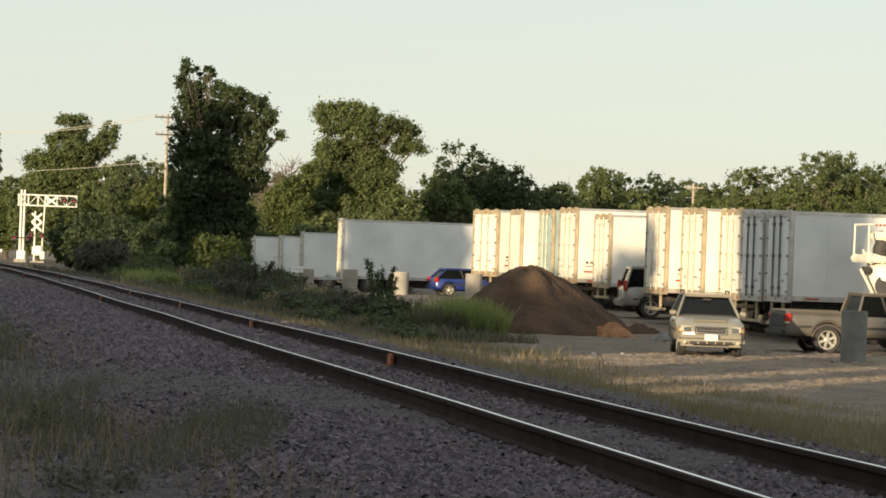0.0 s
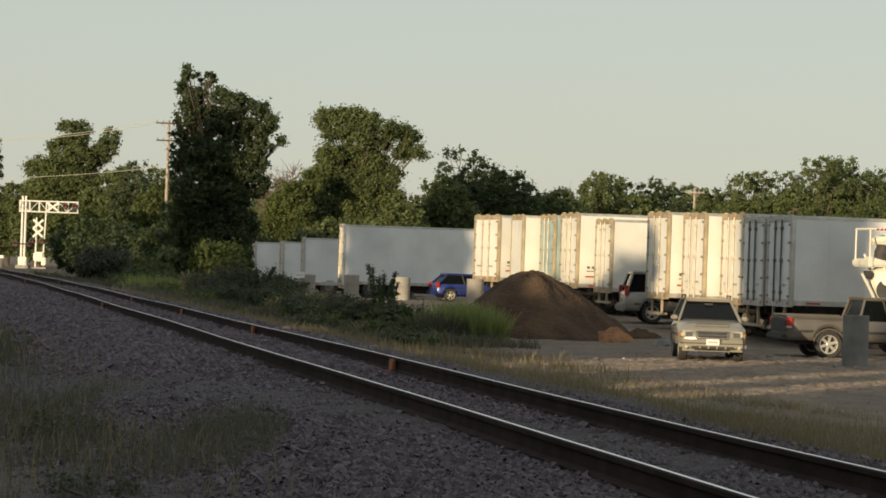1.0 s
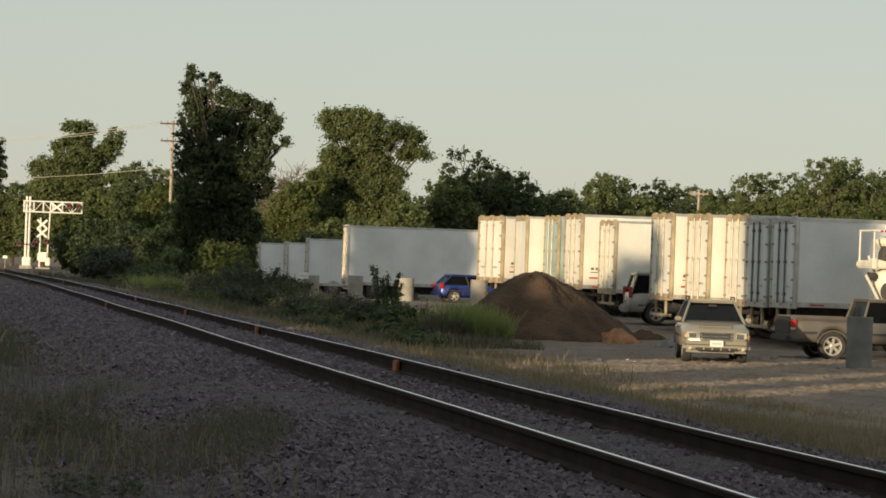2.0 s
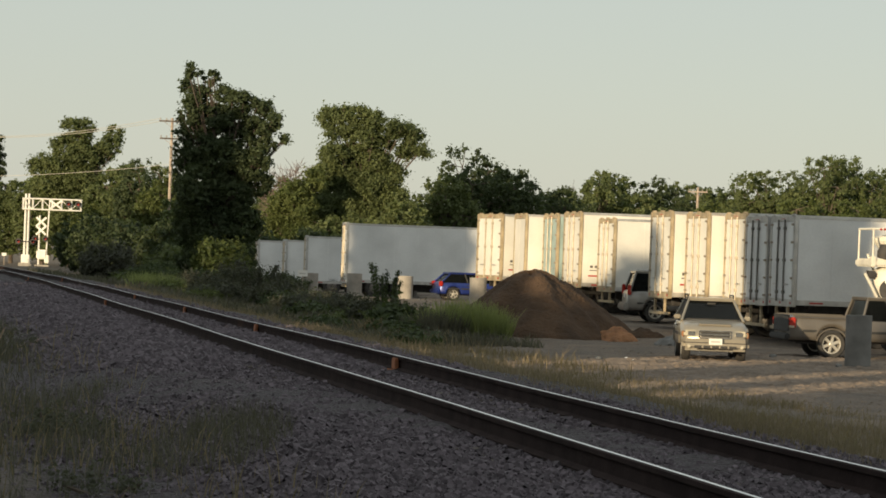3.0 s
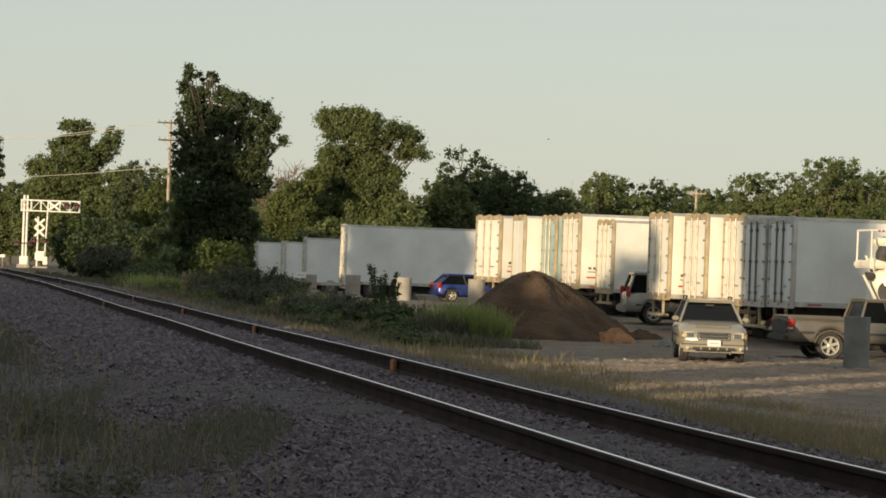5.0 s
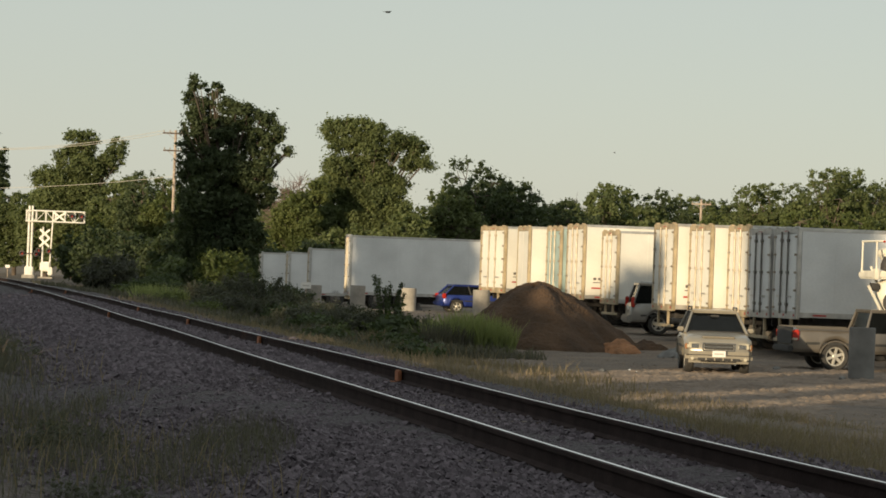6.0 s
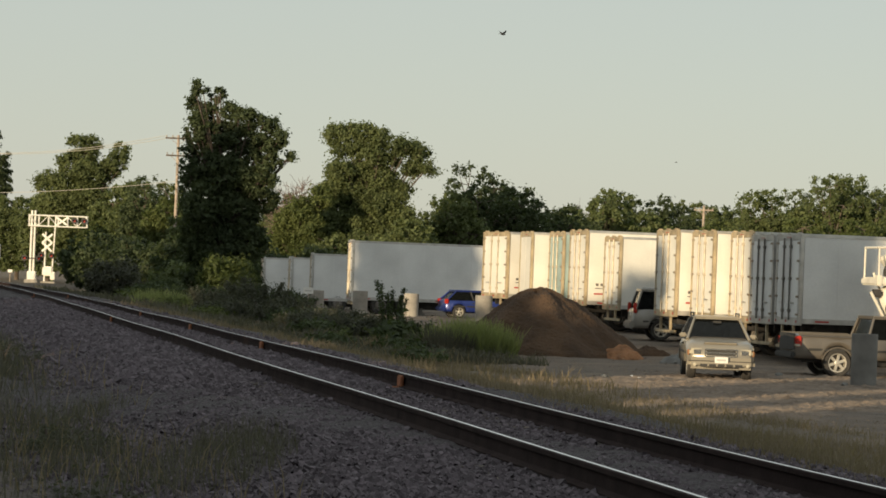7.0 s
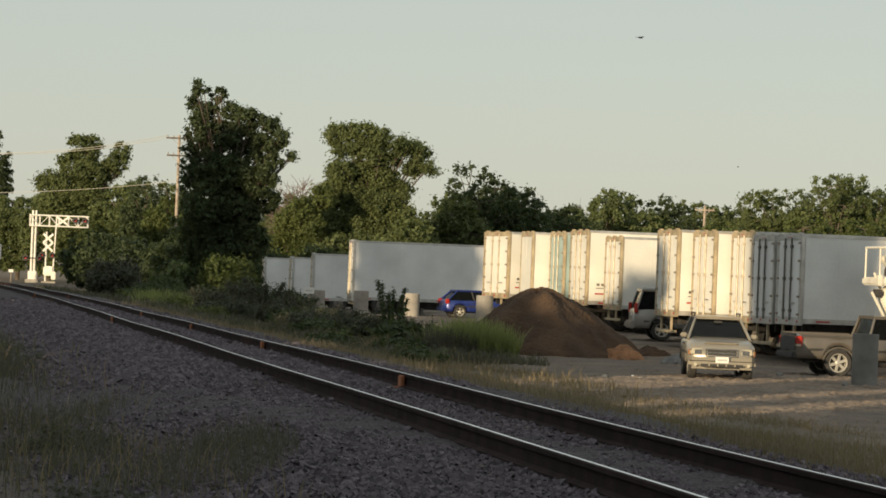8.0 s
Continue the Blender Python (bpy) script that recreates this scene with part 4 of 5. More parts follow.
M["plate"] = material("white_plate", (0.78, 0.77, 0.74), 0.4, 0.05, 8, 0.0)
M["interior"] = material("dark_cloth", (0.05, 0.047, 0.043), 0.9, 0.2, 5, 0.2)
M["mixer_white"] = material("dusty_white_paint", (0.74, 0.70, 0.60), 0.5, 0.2, 1.5, 0.1)
M["glass"] = glass_material("car_glass")


def body_shell(top, xf, xr, wr, width, low, front, rear):
    """A rounded body lofted from tail to nose, with wheel openings and drawn-in corners."""
    tx, tz = [p[0] for p in top], [p[1] for p in top]
    ra = wr * 1.2
    xs = sorted(set(np.round(np.concatenate([np.linspace(rear, front, 30), [rear + 0.03, rear + 0.08, front - 0.03, front - 0.08]] + [xc + ra * np.cos(np.linspace(0, math.pi, 13)) for xc in (xf, xr)]), 3)))
    bm = bmesh.new()
    rings = []
    mid, half = (front + rear) / 2, (front - rear) / 2
    for x in xs:
        end = max(0.0, (abs(x - mid) / half - 0.78) / 0.22)
        w = width / 2 * (1 - 0.13 * end ** 2.2)
        zt = float(np.interp(x, tx, tz)) - 0.05 * max(0.0, end - 0.75) / 0.25
        zb = low
        for xc in (xf, xr):
            if abs(x - xc) < ra:
                zb = max(zb, wr + math.sqrt(ra * ra - (x - xc) ** 2))
        zb = min(zb, zt - 0.12)
        zm = zb + (zt - zb) * 0.55
        flare = 0.02 if min(abs(x - xf), abs(x - xr)) < ra * 1.15 else 0.0
        prof = [(0, zt + 0.015), (0.55 * w, zt + 0.01), (0.84 * w, zt - 0.008), (0.93 * w, zt - 0.04), (0.965 * w, zt - 0.10), (w, zm), (w + flare, max(zb + 0.03, min(zm - 0.03, zb + 0.12))), (0.985 * w + flare, zb), (0.7 * w, zb), (0, zb)]
        ring = [(y, z) for y, z in prof] + [(-y, z) for y, z in prof[-2:0:-1]]
        rings.append([bm.verts.new((x, y, z)) for y, z in ring])
    n = len(rings[0])
    for p, q in zip(rings, rings[1:]):
        for i in range(n):
            bm.faces.new((p[i], p[(i + 1) % n], q[(i + 1) % n], q[i]))
    for ring in (rings[0], rings[-1]):
        bm.faces.new(ring)
    return bm


def pane(name, corners, parent, mat, thick=0.012):
    bm = bmesh.new()
    bm.faces.new([bm.verts.new(c) for c in corners])
    bmesh.ops.solidify(bm, geom=bm.faces[:], thickness=thick)
    return part(name, bm, mat, parent)


def car_wheel(parent, x, y, r, w, spokes=5):
    """y > 0: on the left side. Tyre, rim with spokes."""
    side = 1 if y > 0 else -1
    wheel = part("wheel", wheel_bm(r, w, -w / 2, r * 0.66), M["rubber"], parent)
    wheel.location = (x, y - side * w / 2, r)
    bm = bmesh.new()
    face = Matrix.Translation((0, side * (w / 2 - 0.03), 0)) @ pose(0, 0, 0, -90 * side, 0, 0)
    lathe(bm, [(r * 0.67, -0.12), (r * 0.67, 0.02), (r * 0.58, 0.015), (r * 0.57, -0.12)], 28, face)
    lathe(bm, [(r * 0.17, -0.1), (r * 0.17, 0.0), (r * 0.1, 0.012)], 16, face)
    for i in range(spokes):
        box(bm, (r * 0.1, -0.04, -0.05), (r * 0.6, 0.04, 0.0), 0.01, face @ pose(0, 0, 0, 0, 0, 360 * i / spokes + 18))
    part("rim", bm, M["hub"], wheel, "light alloy rim")
    part("brake_disc", lathe(bmesh.new(), [(0.05, -0.13), (r * 0.55, -0.13), (r * 0.55, -0.115), (0.05, -0.115)], 20, face), M["black_steel"], wheel)
    return wheel


def vehicle(name, m, label, colour, top, xf, xr, wr, width, low, cabin, front, rear, tumble=0.14, spokes=5):
    """top: (x, z) from tail to nose along bonnet and waist; cabin: (x0, x1, x2, x3, waist, roof) base rear, roof rear, roof front, base front."""
    thing = empty(name, m, label, "car", "vehicles parked in the lot")
    body_paint = M[colour]
    body = part("body", body_shell(top, xf, xr, wr, width, low, front, rear), body_paint, thing, smooth=True)
    part("floor_pan", box(bmesh.new(), (rear + 0.2, -width / 2 + 0.3, low - 0.06), (front - 0.25, width / 2 - 0.3, low + 0.1), 0.02), M["black_steel"], thing)
    x0, x1, x2, x3, zw, zr = cabin
    wb, wt = width / 2 - 0.05, width / 2 - 0.05 - tumble
    base = {(0, s): Vector((x0, s * wb, zw - 0.02)) for s in (-1, 1)} | {(1, s): Vector((x3, s * wb, zw - 0.02)) for s in (-1, 1)}
    roof = {(0, s): Vector((x1, s * wt, zr - 0.07)) for s in (-1, 1)} | {(1, s): Vector((x2, s * wt, zr - 0.07)) for s in (-1, 1)}
    part("roof", box(bmesh.new(), (x1 - 0.06, -wt - 0.04, zr - 0.085), (x2 + 0.05, wt + 0.04, zr), 0.04), body_paint, thing)
    mids = [0.36, 0.68] if x2 - x1 > 1.5 else [0.5]
    for s in (-1, 1):
        for k in (0, 1):
            part("pillar", rod(bmesh.new(), base[k, s], roof[k, s], 0.04, 0.034, 8), body_paint, thing)
        for t in mids:
            part("pillar", rod(bmesh.new(), base[0, s].lerp(base[1, s], t * 0.95), roof[0, s].lerp(roof[1, s], t), 0.04, 0.04, 6), M["plastic"], thing)
        inset = Vector((0, -s * 0.02, 0))
        pane("side_window", [base[0, s] + inset, base[1, s] + inset, roof[1, s] + inset, roof[0, s] + inset], thing, M["glass"])
    for k, n in ((0, "rear_window"), (1, "windscreen")):
        shift = Vector((0.03 if k == 0 else -0.03, 0, 0))
        pane(n, [base[k, -1] + shift, base[k, 1] + shift, roof[k, 1] + shift, roof[k, -1] + shift], thing, M["glass"])
    for s in (-0.36, 0.36):
        bm = box(bmesh.new(), (x3 - 1.15, s - 0.24, zw - 0.3), (x3 - 0.95, s + 0.24, zw + 0.24), 0.06)
        box(bm, (x3 - 1.13, s - 0.12, zw + 0.24), (x3 - 1.02, s + 0.12, zw + 0.4), 0.04)
        part("seat", bm, M["interior"], thing)
    part("steering_wheel", lathe(bmesh.new(), [(0.16, 0), (0.19, 0.015), (0.16, 0.03), (0.145, 0.015)], 16, pose(x3 - 0.55, 0.36, zw + 0.03, 0, 60, 0)), M["plastic"], thing)
    for x in (xf, xr):
        for s in (-1, 1):
            car_wheel(thing, x, s * (width / 2 - 0.03), wr, 0.23, spokes)
    for s in (-1, 1):
        bm = box(bmesh.new(), (x3 - 0.26, min(s * (width / 2 - 0.04), s * (width / 2 + 0.15)), zw + 0.03), (x3 - 0.17, max(s * (width / 2 - 0.04), s * (width / 2 + 0.15)), zw + 0.14), 0.03)
        part("mirror", bm, body_paint, thing)
        bm = box(bmesh.new(), (rear + 0.35, s * width / 2 - 0.012, low + 0.22), (front - 0.35, s * width / 2 + 0.012, low + 0.29), 0.005)
        part("side_moulding", bm, M["plastic"], thing)
        for xx in ((x0 + x3) / 2 - 0.15, x3 - 0.9):
            part("door_handle", box(bmesh.new(), (xx, s * width / 2 - 0.01, zw - 0.17), (xx + 0.17, s * width / 2 + 0.025, zw - 0.13), 0.008), M["plastic"], thing)
    return thing


def build_small_suv():
    z = on_ground(6.95, 68.6)
    v = vehicle("small_suv", pose(7.1, 68.7, z, 0, 0, -91.5), "silver-beige compact off-road car facing the track", "silver",
                [(-1.95, 0.95), (-1.93, 1.02), (0.72, 1.05), (1.2, 1.01), (1.55, 0.95), (1.76, 0.87), (1.86, 0.78)], 1.15, -1.1, 0.345, 1.72, 0.42,
                (-1.86, -1.62, 0.02, 0.78, 1.03, 1.62), 1.88, -1.93, tumble=0.22)
    # front end
    part("bumper", box(bmesh.new(), (1.62, -0.87, 0.28), (2.0, 0.87, 0.585), 0.10), M["silver"], v)
    part("bumper_crease", box(bmesh.new(), (1.9, -0.84, 0.475), (2.008, 0.84, 0.495), 0.006), M["plastic"], v)
    part("lower_intake", box(bmesh.new(), (1.9, -0.56, 0.345), (2.004, 0.56, 0.435), 0.02), M["plastic"], v)
    for y in (-0.33, -0.11, 0.11, 0.33):
        part("intake_bar", box(bmesh.new(), (1.96, y - 0.03, 0.35), (2.01, y + 0.03, 0.43), 0.01), M["silver"], v)
    part("grille", box(bmesh.new(), (1.72, -0.40, 0.60), (1.885, 0.40, 0.79), 0.03), M["plastic"], v)
    for zz in (0.605, 0.695, 0.785):
        part("grille_bar", box(bmesh.new(), (1.84, -0.41, zz - 0.016), (1.905, 0.41, zz + 0.016), 0.01), M["chrome"], v)
    for y in (-0.41, 0.41):
        part("grille_bar", box(bmesh.new(), (1.84, y - 0.016, 0.60), (1.9, y + 0.016, 0.79), 0.01), M["chrome"], v)
    part("emblem", box(bmesh.new(), (1.9, -0.07, 0.67), (1.915, 0.07, 0.72), 0.01), M["chrome"], v)
    part("bonnet_ridge", box(bmesh.new(), (0.8, -0.44, 0.985), (1.62, 0.44, 1.045), 0.03, pose(0, 0, 0.075, 0, 5.5, 0)), M["silver"], v)
    part("cowl", box(bmesh.new(), (0.70, -0.72, 1.03), (0.86, 0.72, 1.065), 0.012), M["plastic"], v)
    part("inner_mirror", box(bmesh.new(), (0.16, -0.12, 1.44), (0.19, 0.12, 1.50), 0.015), M["plastic"], v)
    for s in (-1, 1):
        part("headlamp", box(bmesh.new(), (1.62, min(s * 0.44, s * 0.83), 0.60), (1.885, max(s * 0.44, s * 0.83), 0.80), 0.06), M["lens"], v, "clear headlamp")
        part("lamp_bezel", box(bmesh.new(), (1.86, min(s * 0.5, s * 0.72), 0.64), (1.893, max(s * 0.5, s * 0.72), 0.76), 0.02), M["chrome"], v)
        part("turn_lamp", box(bmesh.new(), (1.6, min(s * 0.80, s * 0.86), 0.62), (1.84, max(s * 0.80, s * 0.86), 0.77), 0.02), M["clay"], v)
        part("fog_lamp", lathe(bmesh.new(), [(0.04, 0.0), (0.045, 0.015), (0.02, 0.02)], 14, pose(1.985, s * 0.68, 0.39, 0, 90, 0)), M["lens"], v)
        part("roof_rail", rod(rod(rod(bmesh.new(), (-1.4, s * 0.6, 1.69), (-0.1, s * 0.6, 1.69), 0.02), (-1.35, s * 0.6, 1.6), (-1.35, s * 0.6, 1.69), 0.02), (-0.15, s * 0.6, 1.6), (-0.15, s * 0.6, 1.69), 0.02), M["plastic"], v)
        part("wiper", rod(bmesh.new(), (0.80, s * 0.3 + 0.24, 1.055), (0.77, s * 0.3 - 0.24, 1.075), 0.009, n=5), M["plastic"], v)
        part("tow_hook", rod(bmesh.new(), (1.9, s * 0.42, 0.26), (1.99, s * 0.42, 0.26), 0.025), M["chrome"], v)
    part("licence_plate", box(bmesh.new(), (1.995, -0.17, 0.44), (2.016, 0.17, 0.60), 0.005), M["plate"], v, "white plate with grey bars")
    part("plate_bar", box(bmesh.new(), (2.014, -0.12, 0.5), (2.021, 0.12, 0.54)), M["alu"], v)
    part("skid_plate", box(bmesh.new(), (1.55, -0.5, 0.26), (1.9, 0.5, 0.4), 0.04), M["black_steel"], v)
    part("dashboard", box(bmesh.new(), (0.3, -0.7, 0.95), (0.72, 0.7, 1.08), 0.04), M["interior"], v)


def build_pickup():
    x, y = 12.3, 73.55
    z = on_ground(x, y)
    v = vehicle("pickup_truck", pose(x, y, z, 0, 0, 8), "grey-bronze pickup truck with an open bed", "bronze",
                [(-2.75, 1.12), (-2.72, 1.16), (-0.75, 1.16), (-0.7, 1.12), (1.2, 1.1), (2.3, 1.04), (2.45, 0.9)], 1.75, -1.55, 0.405, 1.84, 0.5,
                (-0.68, -0.5, 0.55, 1.15, 1.1, 1.74), 2.48, -2.75, spokes=6)
    # open bed: liner walls above the body and a tailgate
    for s in (-1, 1):
        part("bed_rail", box(bmesh.new(), (-2.7, s * 0.89 - 0.04, 1.14), (-0.72, s * 0.89 + 0.04, 1.21), 0.02), M["bronze"], v)
        part("tail_lamp", box(bmesh.new(), (-2.775, min(s * 0.78, s * 0.935), 0.82), (-2.6, max(s * 0.78, s * 0.935), 1.12), 0.03), M["tail"], v, "red tail lamp")
        part("reverse_lamp", box(bmesh.new(), (-2.782, min(s * 0.8, s * 0.936), 0.83), (-2.64, max(s * 0.8, s * 0.936), 0.9), 0.01), M["lens"], v)
        part("arch_end", rod(bmesh.new(), (-1.98, s * 0.915, 0.5), (-1.98, s * 0.915, 0.52), 0.02), M["bronze"], v)
        bm = bmesh.new()
        pts = [Vector((-1.55 + 0.46 * math.cos(a), s * 0.915, 0.37 + 0.46 * math.sin(a))) for a in np.linspace(0.25, math.pi - 0.25, 12)]
        for a, b in zip(pts, pts[1:]):
            rod(bm, a, b, 0.03, n=6)
        part("wheel_flare", bm, M["bronze"], v)
    # black trim on the tailgate replaces the shade on the truck's rear
    part("tailgate", box(bmesh.new(), (-2.785, -0.77, 0.72), (-2.74, 0.77, 1.19), 0.015), M["plastic"], v, "tailgate darkened for the shade on it")
    part("rear_bumper", box(bmesh.new(), (-2.88, -0.88, 0.5), (-2.75, 0.88, 0.68), 0.04), M["plastic"], v, "dark step bumper")
    part("exhaust", rod(bmesh.new(), (-2.5, -0.6, 0.42), (-1.9, -0.6, 0.42), 0.035), M["black_steel"], v)
    part("headlamp", box(bmesh.new(), (2.3, -0.9, 0.75), (2.5, -0.5, 0.95), 0.03), M["lens"], v)
    part("front_bumper", box(bmesh.new(), (2.35, -0.9, 0.45), (2.6, 0.9, 0.66), 0.05), M["chrome"], v)


def build_other_cars():
    x, y = 9.45, 99.2
    v = vehicle("large_suv", pose(x, y, on_ground(x, y), 0, 0, 3), "silver full-size off-road estate car parked beside the trailers", "grey_car",
                [(-2.5, 1.12), (-2.46, 1.2), (1.2, 1.2), (2.3, 1.12), (2.45, 0.95)], 1.55, -1.45, 0.4, 1.98, 0.45, (-2.42, -2.2, 0.6, 1.25, 1.18, 1.92), 2.5, -2.5)
    for s in (-1, 1):
        part("tail_lamp", box(bmesh.new(), (-2.52, min(s * 0.84, s * 0.985), 1.0), (-2.38, max(s * 0.84, s * 0.985), 1.4), 0.03), M["tail"], v, "tall red tail lamp")
        part("roof_rail", rod(bmesh.new(), (-2.0, s * 0.72, 1.96), (0.3, s * 0.72, 1.96), 0.025), M["alu"], v)
    part("rear_bumper", box(bmesh.new(), (-2.66, -0.97, 0.42), (-2.45, 0.97, 0.72), 0.06), M["grey_car"], v)
    part("licence_plate", box(bmesh.new(), (-2.52, -0.17, 0.9), (-2.505, 0.17, 1.05)), M["plate"], v)
    x, y = 1.5, 126.0
    v = vehicle("blue_hatchback", pose(x, y, on_ground(x, y), 0, 0, 14), "bright blue hatchback parked among the pipes", "blue",
                [(-1.9, 0.8), (-1.86, 0.88), (0.9, 0.9), (1.6, 0.8), (1.85, 0.62)], 1.2, -1.2, 0.31, 1.7, 0.32, (-1.8, -1.35, 0.1, 0.95, 0.88, 1.36), 1.9, -1.88)
    for s in (-1, 1):
        part("tail_lamp", box(bmesh.new(), (-1.92, min(s * 0.62, s * 0.855), 0.68), (-1.74, max(s * 0.62, s * 0.855), 0.92), 0.03), M["tail"], v, "red tail lamp")
    part("rear_bumper", box(bmesh.new(), (-2.0, -0.82, 0.32), (-1.82, 0.82, 0.55), 0.06), M["blue"], v)


def build_mixer():
    x, y = 12.75, 77.6
    z = on_ground(x, y)
    v = empty("concrete_mixer_truck", pose(x, y, z, 0, 0, 8), "dusty white concrete mixer truck, its chute folded at the rear", "truck", "vehicles parked in the lot")
    W = M["mixer_white"]
    # drum with its mouth to the rear, tilted
    tilt = pose(0.75, 0, 2.75, 0, 90 - 12, 0)
    drum = part("drum", lathe(bmesh.new(), [(0.45, 0.0), (0.52, 0.1), (0.62, 0.6), (1.1, 1.6), (1.22, 2.4), (1.2, 3.6), (0.95, 4.8), (0.7, 5.2), (0.2, 5.3)], 32, tilt), W, v, smooth=True)
    # black disc stands for the shade inside the drum's mouth
    part("drum_mouth", lathe(bmesh.new(), [(0.2, -0.02), (0.42, -0.02), (0.46, 0.03), (0.2, 0.03)], 24, tilt), M["black_steel"], drum, "black disc for the shaded hollow of the drum")
    part("drum_ring", lathe(bmesh.new(), [(0.9, 1.05), (0.98, 1.07), (1.0, 1.25), (0.92, 1.27)], 32, tilt), M["black_steel"], drum)
    # charge hopper and its frame
    part("hopper", lathe(bmesh.new(), [(0.30, -0.1), (0.34, 0.0), (0.62, 0.5), (0.64, 0.62), (0.58, 0.62), (0.3, 0.05)], 24, pose(0.75, -0.1, 3.0, 0, -12, 0), cap=False), W, v)
    part("hopper_throat", lathe(bmesh.new(), [(0.05, 0.0), (0.24, 0.02), (0.27, 0.2), (0.22, 0.42), (0.05, 0.45)], 20, pose(0.22, -0.62, 2.84, 8, 10, 0)), M["black_steel"], v, "black rubber throat")
    for sy in (-1, 1):
        part("frame_post", rod(bmesh.new(), (-0.17, sy * 0.72, 2.85), (-0.17, sy * 0.7, 3.74), 0.03), W, v)
        part("hopper_brace", rod(bmesh.new(), (0.9, sy * 0.85, 1.2), (0.1, sy * 0.7, 3.0), 0.04), W, v)
    part("top_rail", rod(bmesh.new(), (-0.17, -0.74, 3.74), (-0.17, 0.74, 3.74), 0.035), W, v)
    part("side_rail", rod(bmesh.new(), (-0.24, -0.72, 3.74), (0.75, -0.72, 3.74), 0.035), W, v)
    for k in (0.0, 0.12, 0.24):
        part("marker_lamp", box(bmesh.new(), (k, -0.79, 3.7), (k + 0.06, -0.74, 3.76), 0.01), M["tail"], v)
    part("platform", box(bmesh.new(), (-0.24, -0.85, 2.62), (0.6, 0.85, 2.86), 0.05), W, v)
    part("platform_lug", box(bmesh.new(), (-0.26, -0.88, 2.6), (-0.1, -0.6, 2.92), 0.03), W, v)
    # collecting funnel and folded chute
    part("funnel", lathe(bmesh.new(), [(0.2, 1.5), (0.40, 1.75), (0.52, 2.1), (0.5, 2.45), (0.3, 2.62)], 28, Matrix.Translation((0.42, -0.4, 0))), W, v, smooth=True)
    # black disc paints the dark of the funnel's hollow
    part("funnel_mouth", lathe(bmesh.new(), [(0.2, 0.0), (0.33, 0.0), (0.35, 0.06), (0.2, 0.06)], 24, pose(0.36, -0.88, 1.92, 78, 0, -10)), M["black_steel"], v)
    part("chute_strut", rod(bmesh.new(), (-0.42, -0.78, 2.42), (-0.02, -0.78, 1.72), 0.045), W, v)
    part("chute_hook", box(bmesh.new(), (-0.36, -0.75, 2.26), (-0.02, -0.45, 2.5), 0.06), M["black_steel"], v)
    chute = part("chute", box(bmesh.new(), (0.0, -0.28, -0.06), (1.3, 0.28, 0.0), 0.02, pose(0.1, -0.2, 1.5, 0, 60, 0)), W, v)
    for sy in (-1, 1):
        part("chute_wall", box(bmesh.new(), (0.0, sy * 0.28 - 0.02, -0.05), (1.3, sy * 0.28 + 0.02, 0.2), 0.008, pose(0.1, -0.2, 1.5, 0, 60, 0)), W, chute)
    part("fender", lathe(bmesh.new(), [(0.66, -0.3), (0.7, -0.3), (0.7, 0.3), (0.66, 0.3)], 28, pose(1.3, -1.0, 0.7, 90, 0, 0), cap=False), W, v)
    part("frame", box(bmesh.new(), (-0.1, -0.5, 0.85), (7.6, 0.5, 1.15), 0.03), M["black_steel"], v)
    part("cab", prism(bmesh.new(), [(6.0, 1.0), (7.9, 1.0), (7.95, 1.9), (7.6, 2.9), (6.0, 2.95)], -1.15, 1.15, 0.08), W, v)
    for s in (-1, 1):
        pane("cab_window", [(6.3, s * 1.155, 1.9), (7.5, s * 1.155, 1.9), (7.3, s * 1.155, 2.7), (6.3, s * 1.155, 2.7)], v, M["glass"])
    for xx in (1.2, 2.5, 6.9):
        for s in (-1, 1):
            truck_wheel(v, xx, s * 0.95)


# ---- brush and grass ----
def bush(x, y, h, r, seed, leaf="leaf", label="", upright=False, size=0.13, per=60, clumps=26, clump_r=0.38):
    rng = np.random.default_rng(seed)
    z0 = on_ground(x, y)
    thing = empty("shrub", Matrix.Translation((x, y, z0 - 0.03)), label, "shrub", "brush along the track")
    n = clumps
    d = rng.normal(size=(n, 3))
    d /= np.linalg.norm(d, axis=1)[:, None]
    c = d * (0.5 + 0.5 * rng.random(n))[:, None] * (r, r, h * 0.48) + (0, 0, h * 0.5)
    if upright:
        stems = 7
        c = np.array([(math.cos(i * 2.4) * r * 0.55 * (0.4 + t), math.sin(i * 2.4) * r * 0.55 * (0.4 + t), t * h * (0.7 + 0.3 * ((i * 5) % stems) / stems)) for i in range(stems) for t in np.linspace(0.15, 1, max(4, clumps // stems))])
    bm = bmesh.new()
    for i in range(6):
        tip = c[int(rng.integers(len(c)))]
        rod(bm, (rng.normal(0, 0.1), rng.normal(0, 0.1), 0), tip, 0.03, 0.01, 5)
    part("stem", bm, M["bark"], thing)
    c = c[c[:, 2] > 0.08]
    v, f = leaves(c, clump_r * (0.6 + 0.8 * rng.random(len(c))), per, size, rng)
    v[:, 2] = np.maximum(v[:, 2], 0.02)
    mesh_object("foliage", v, f, M[leaf], thing)


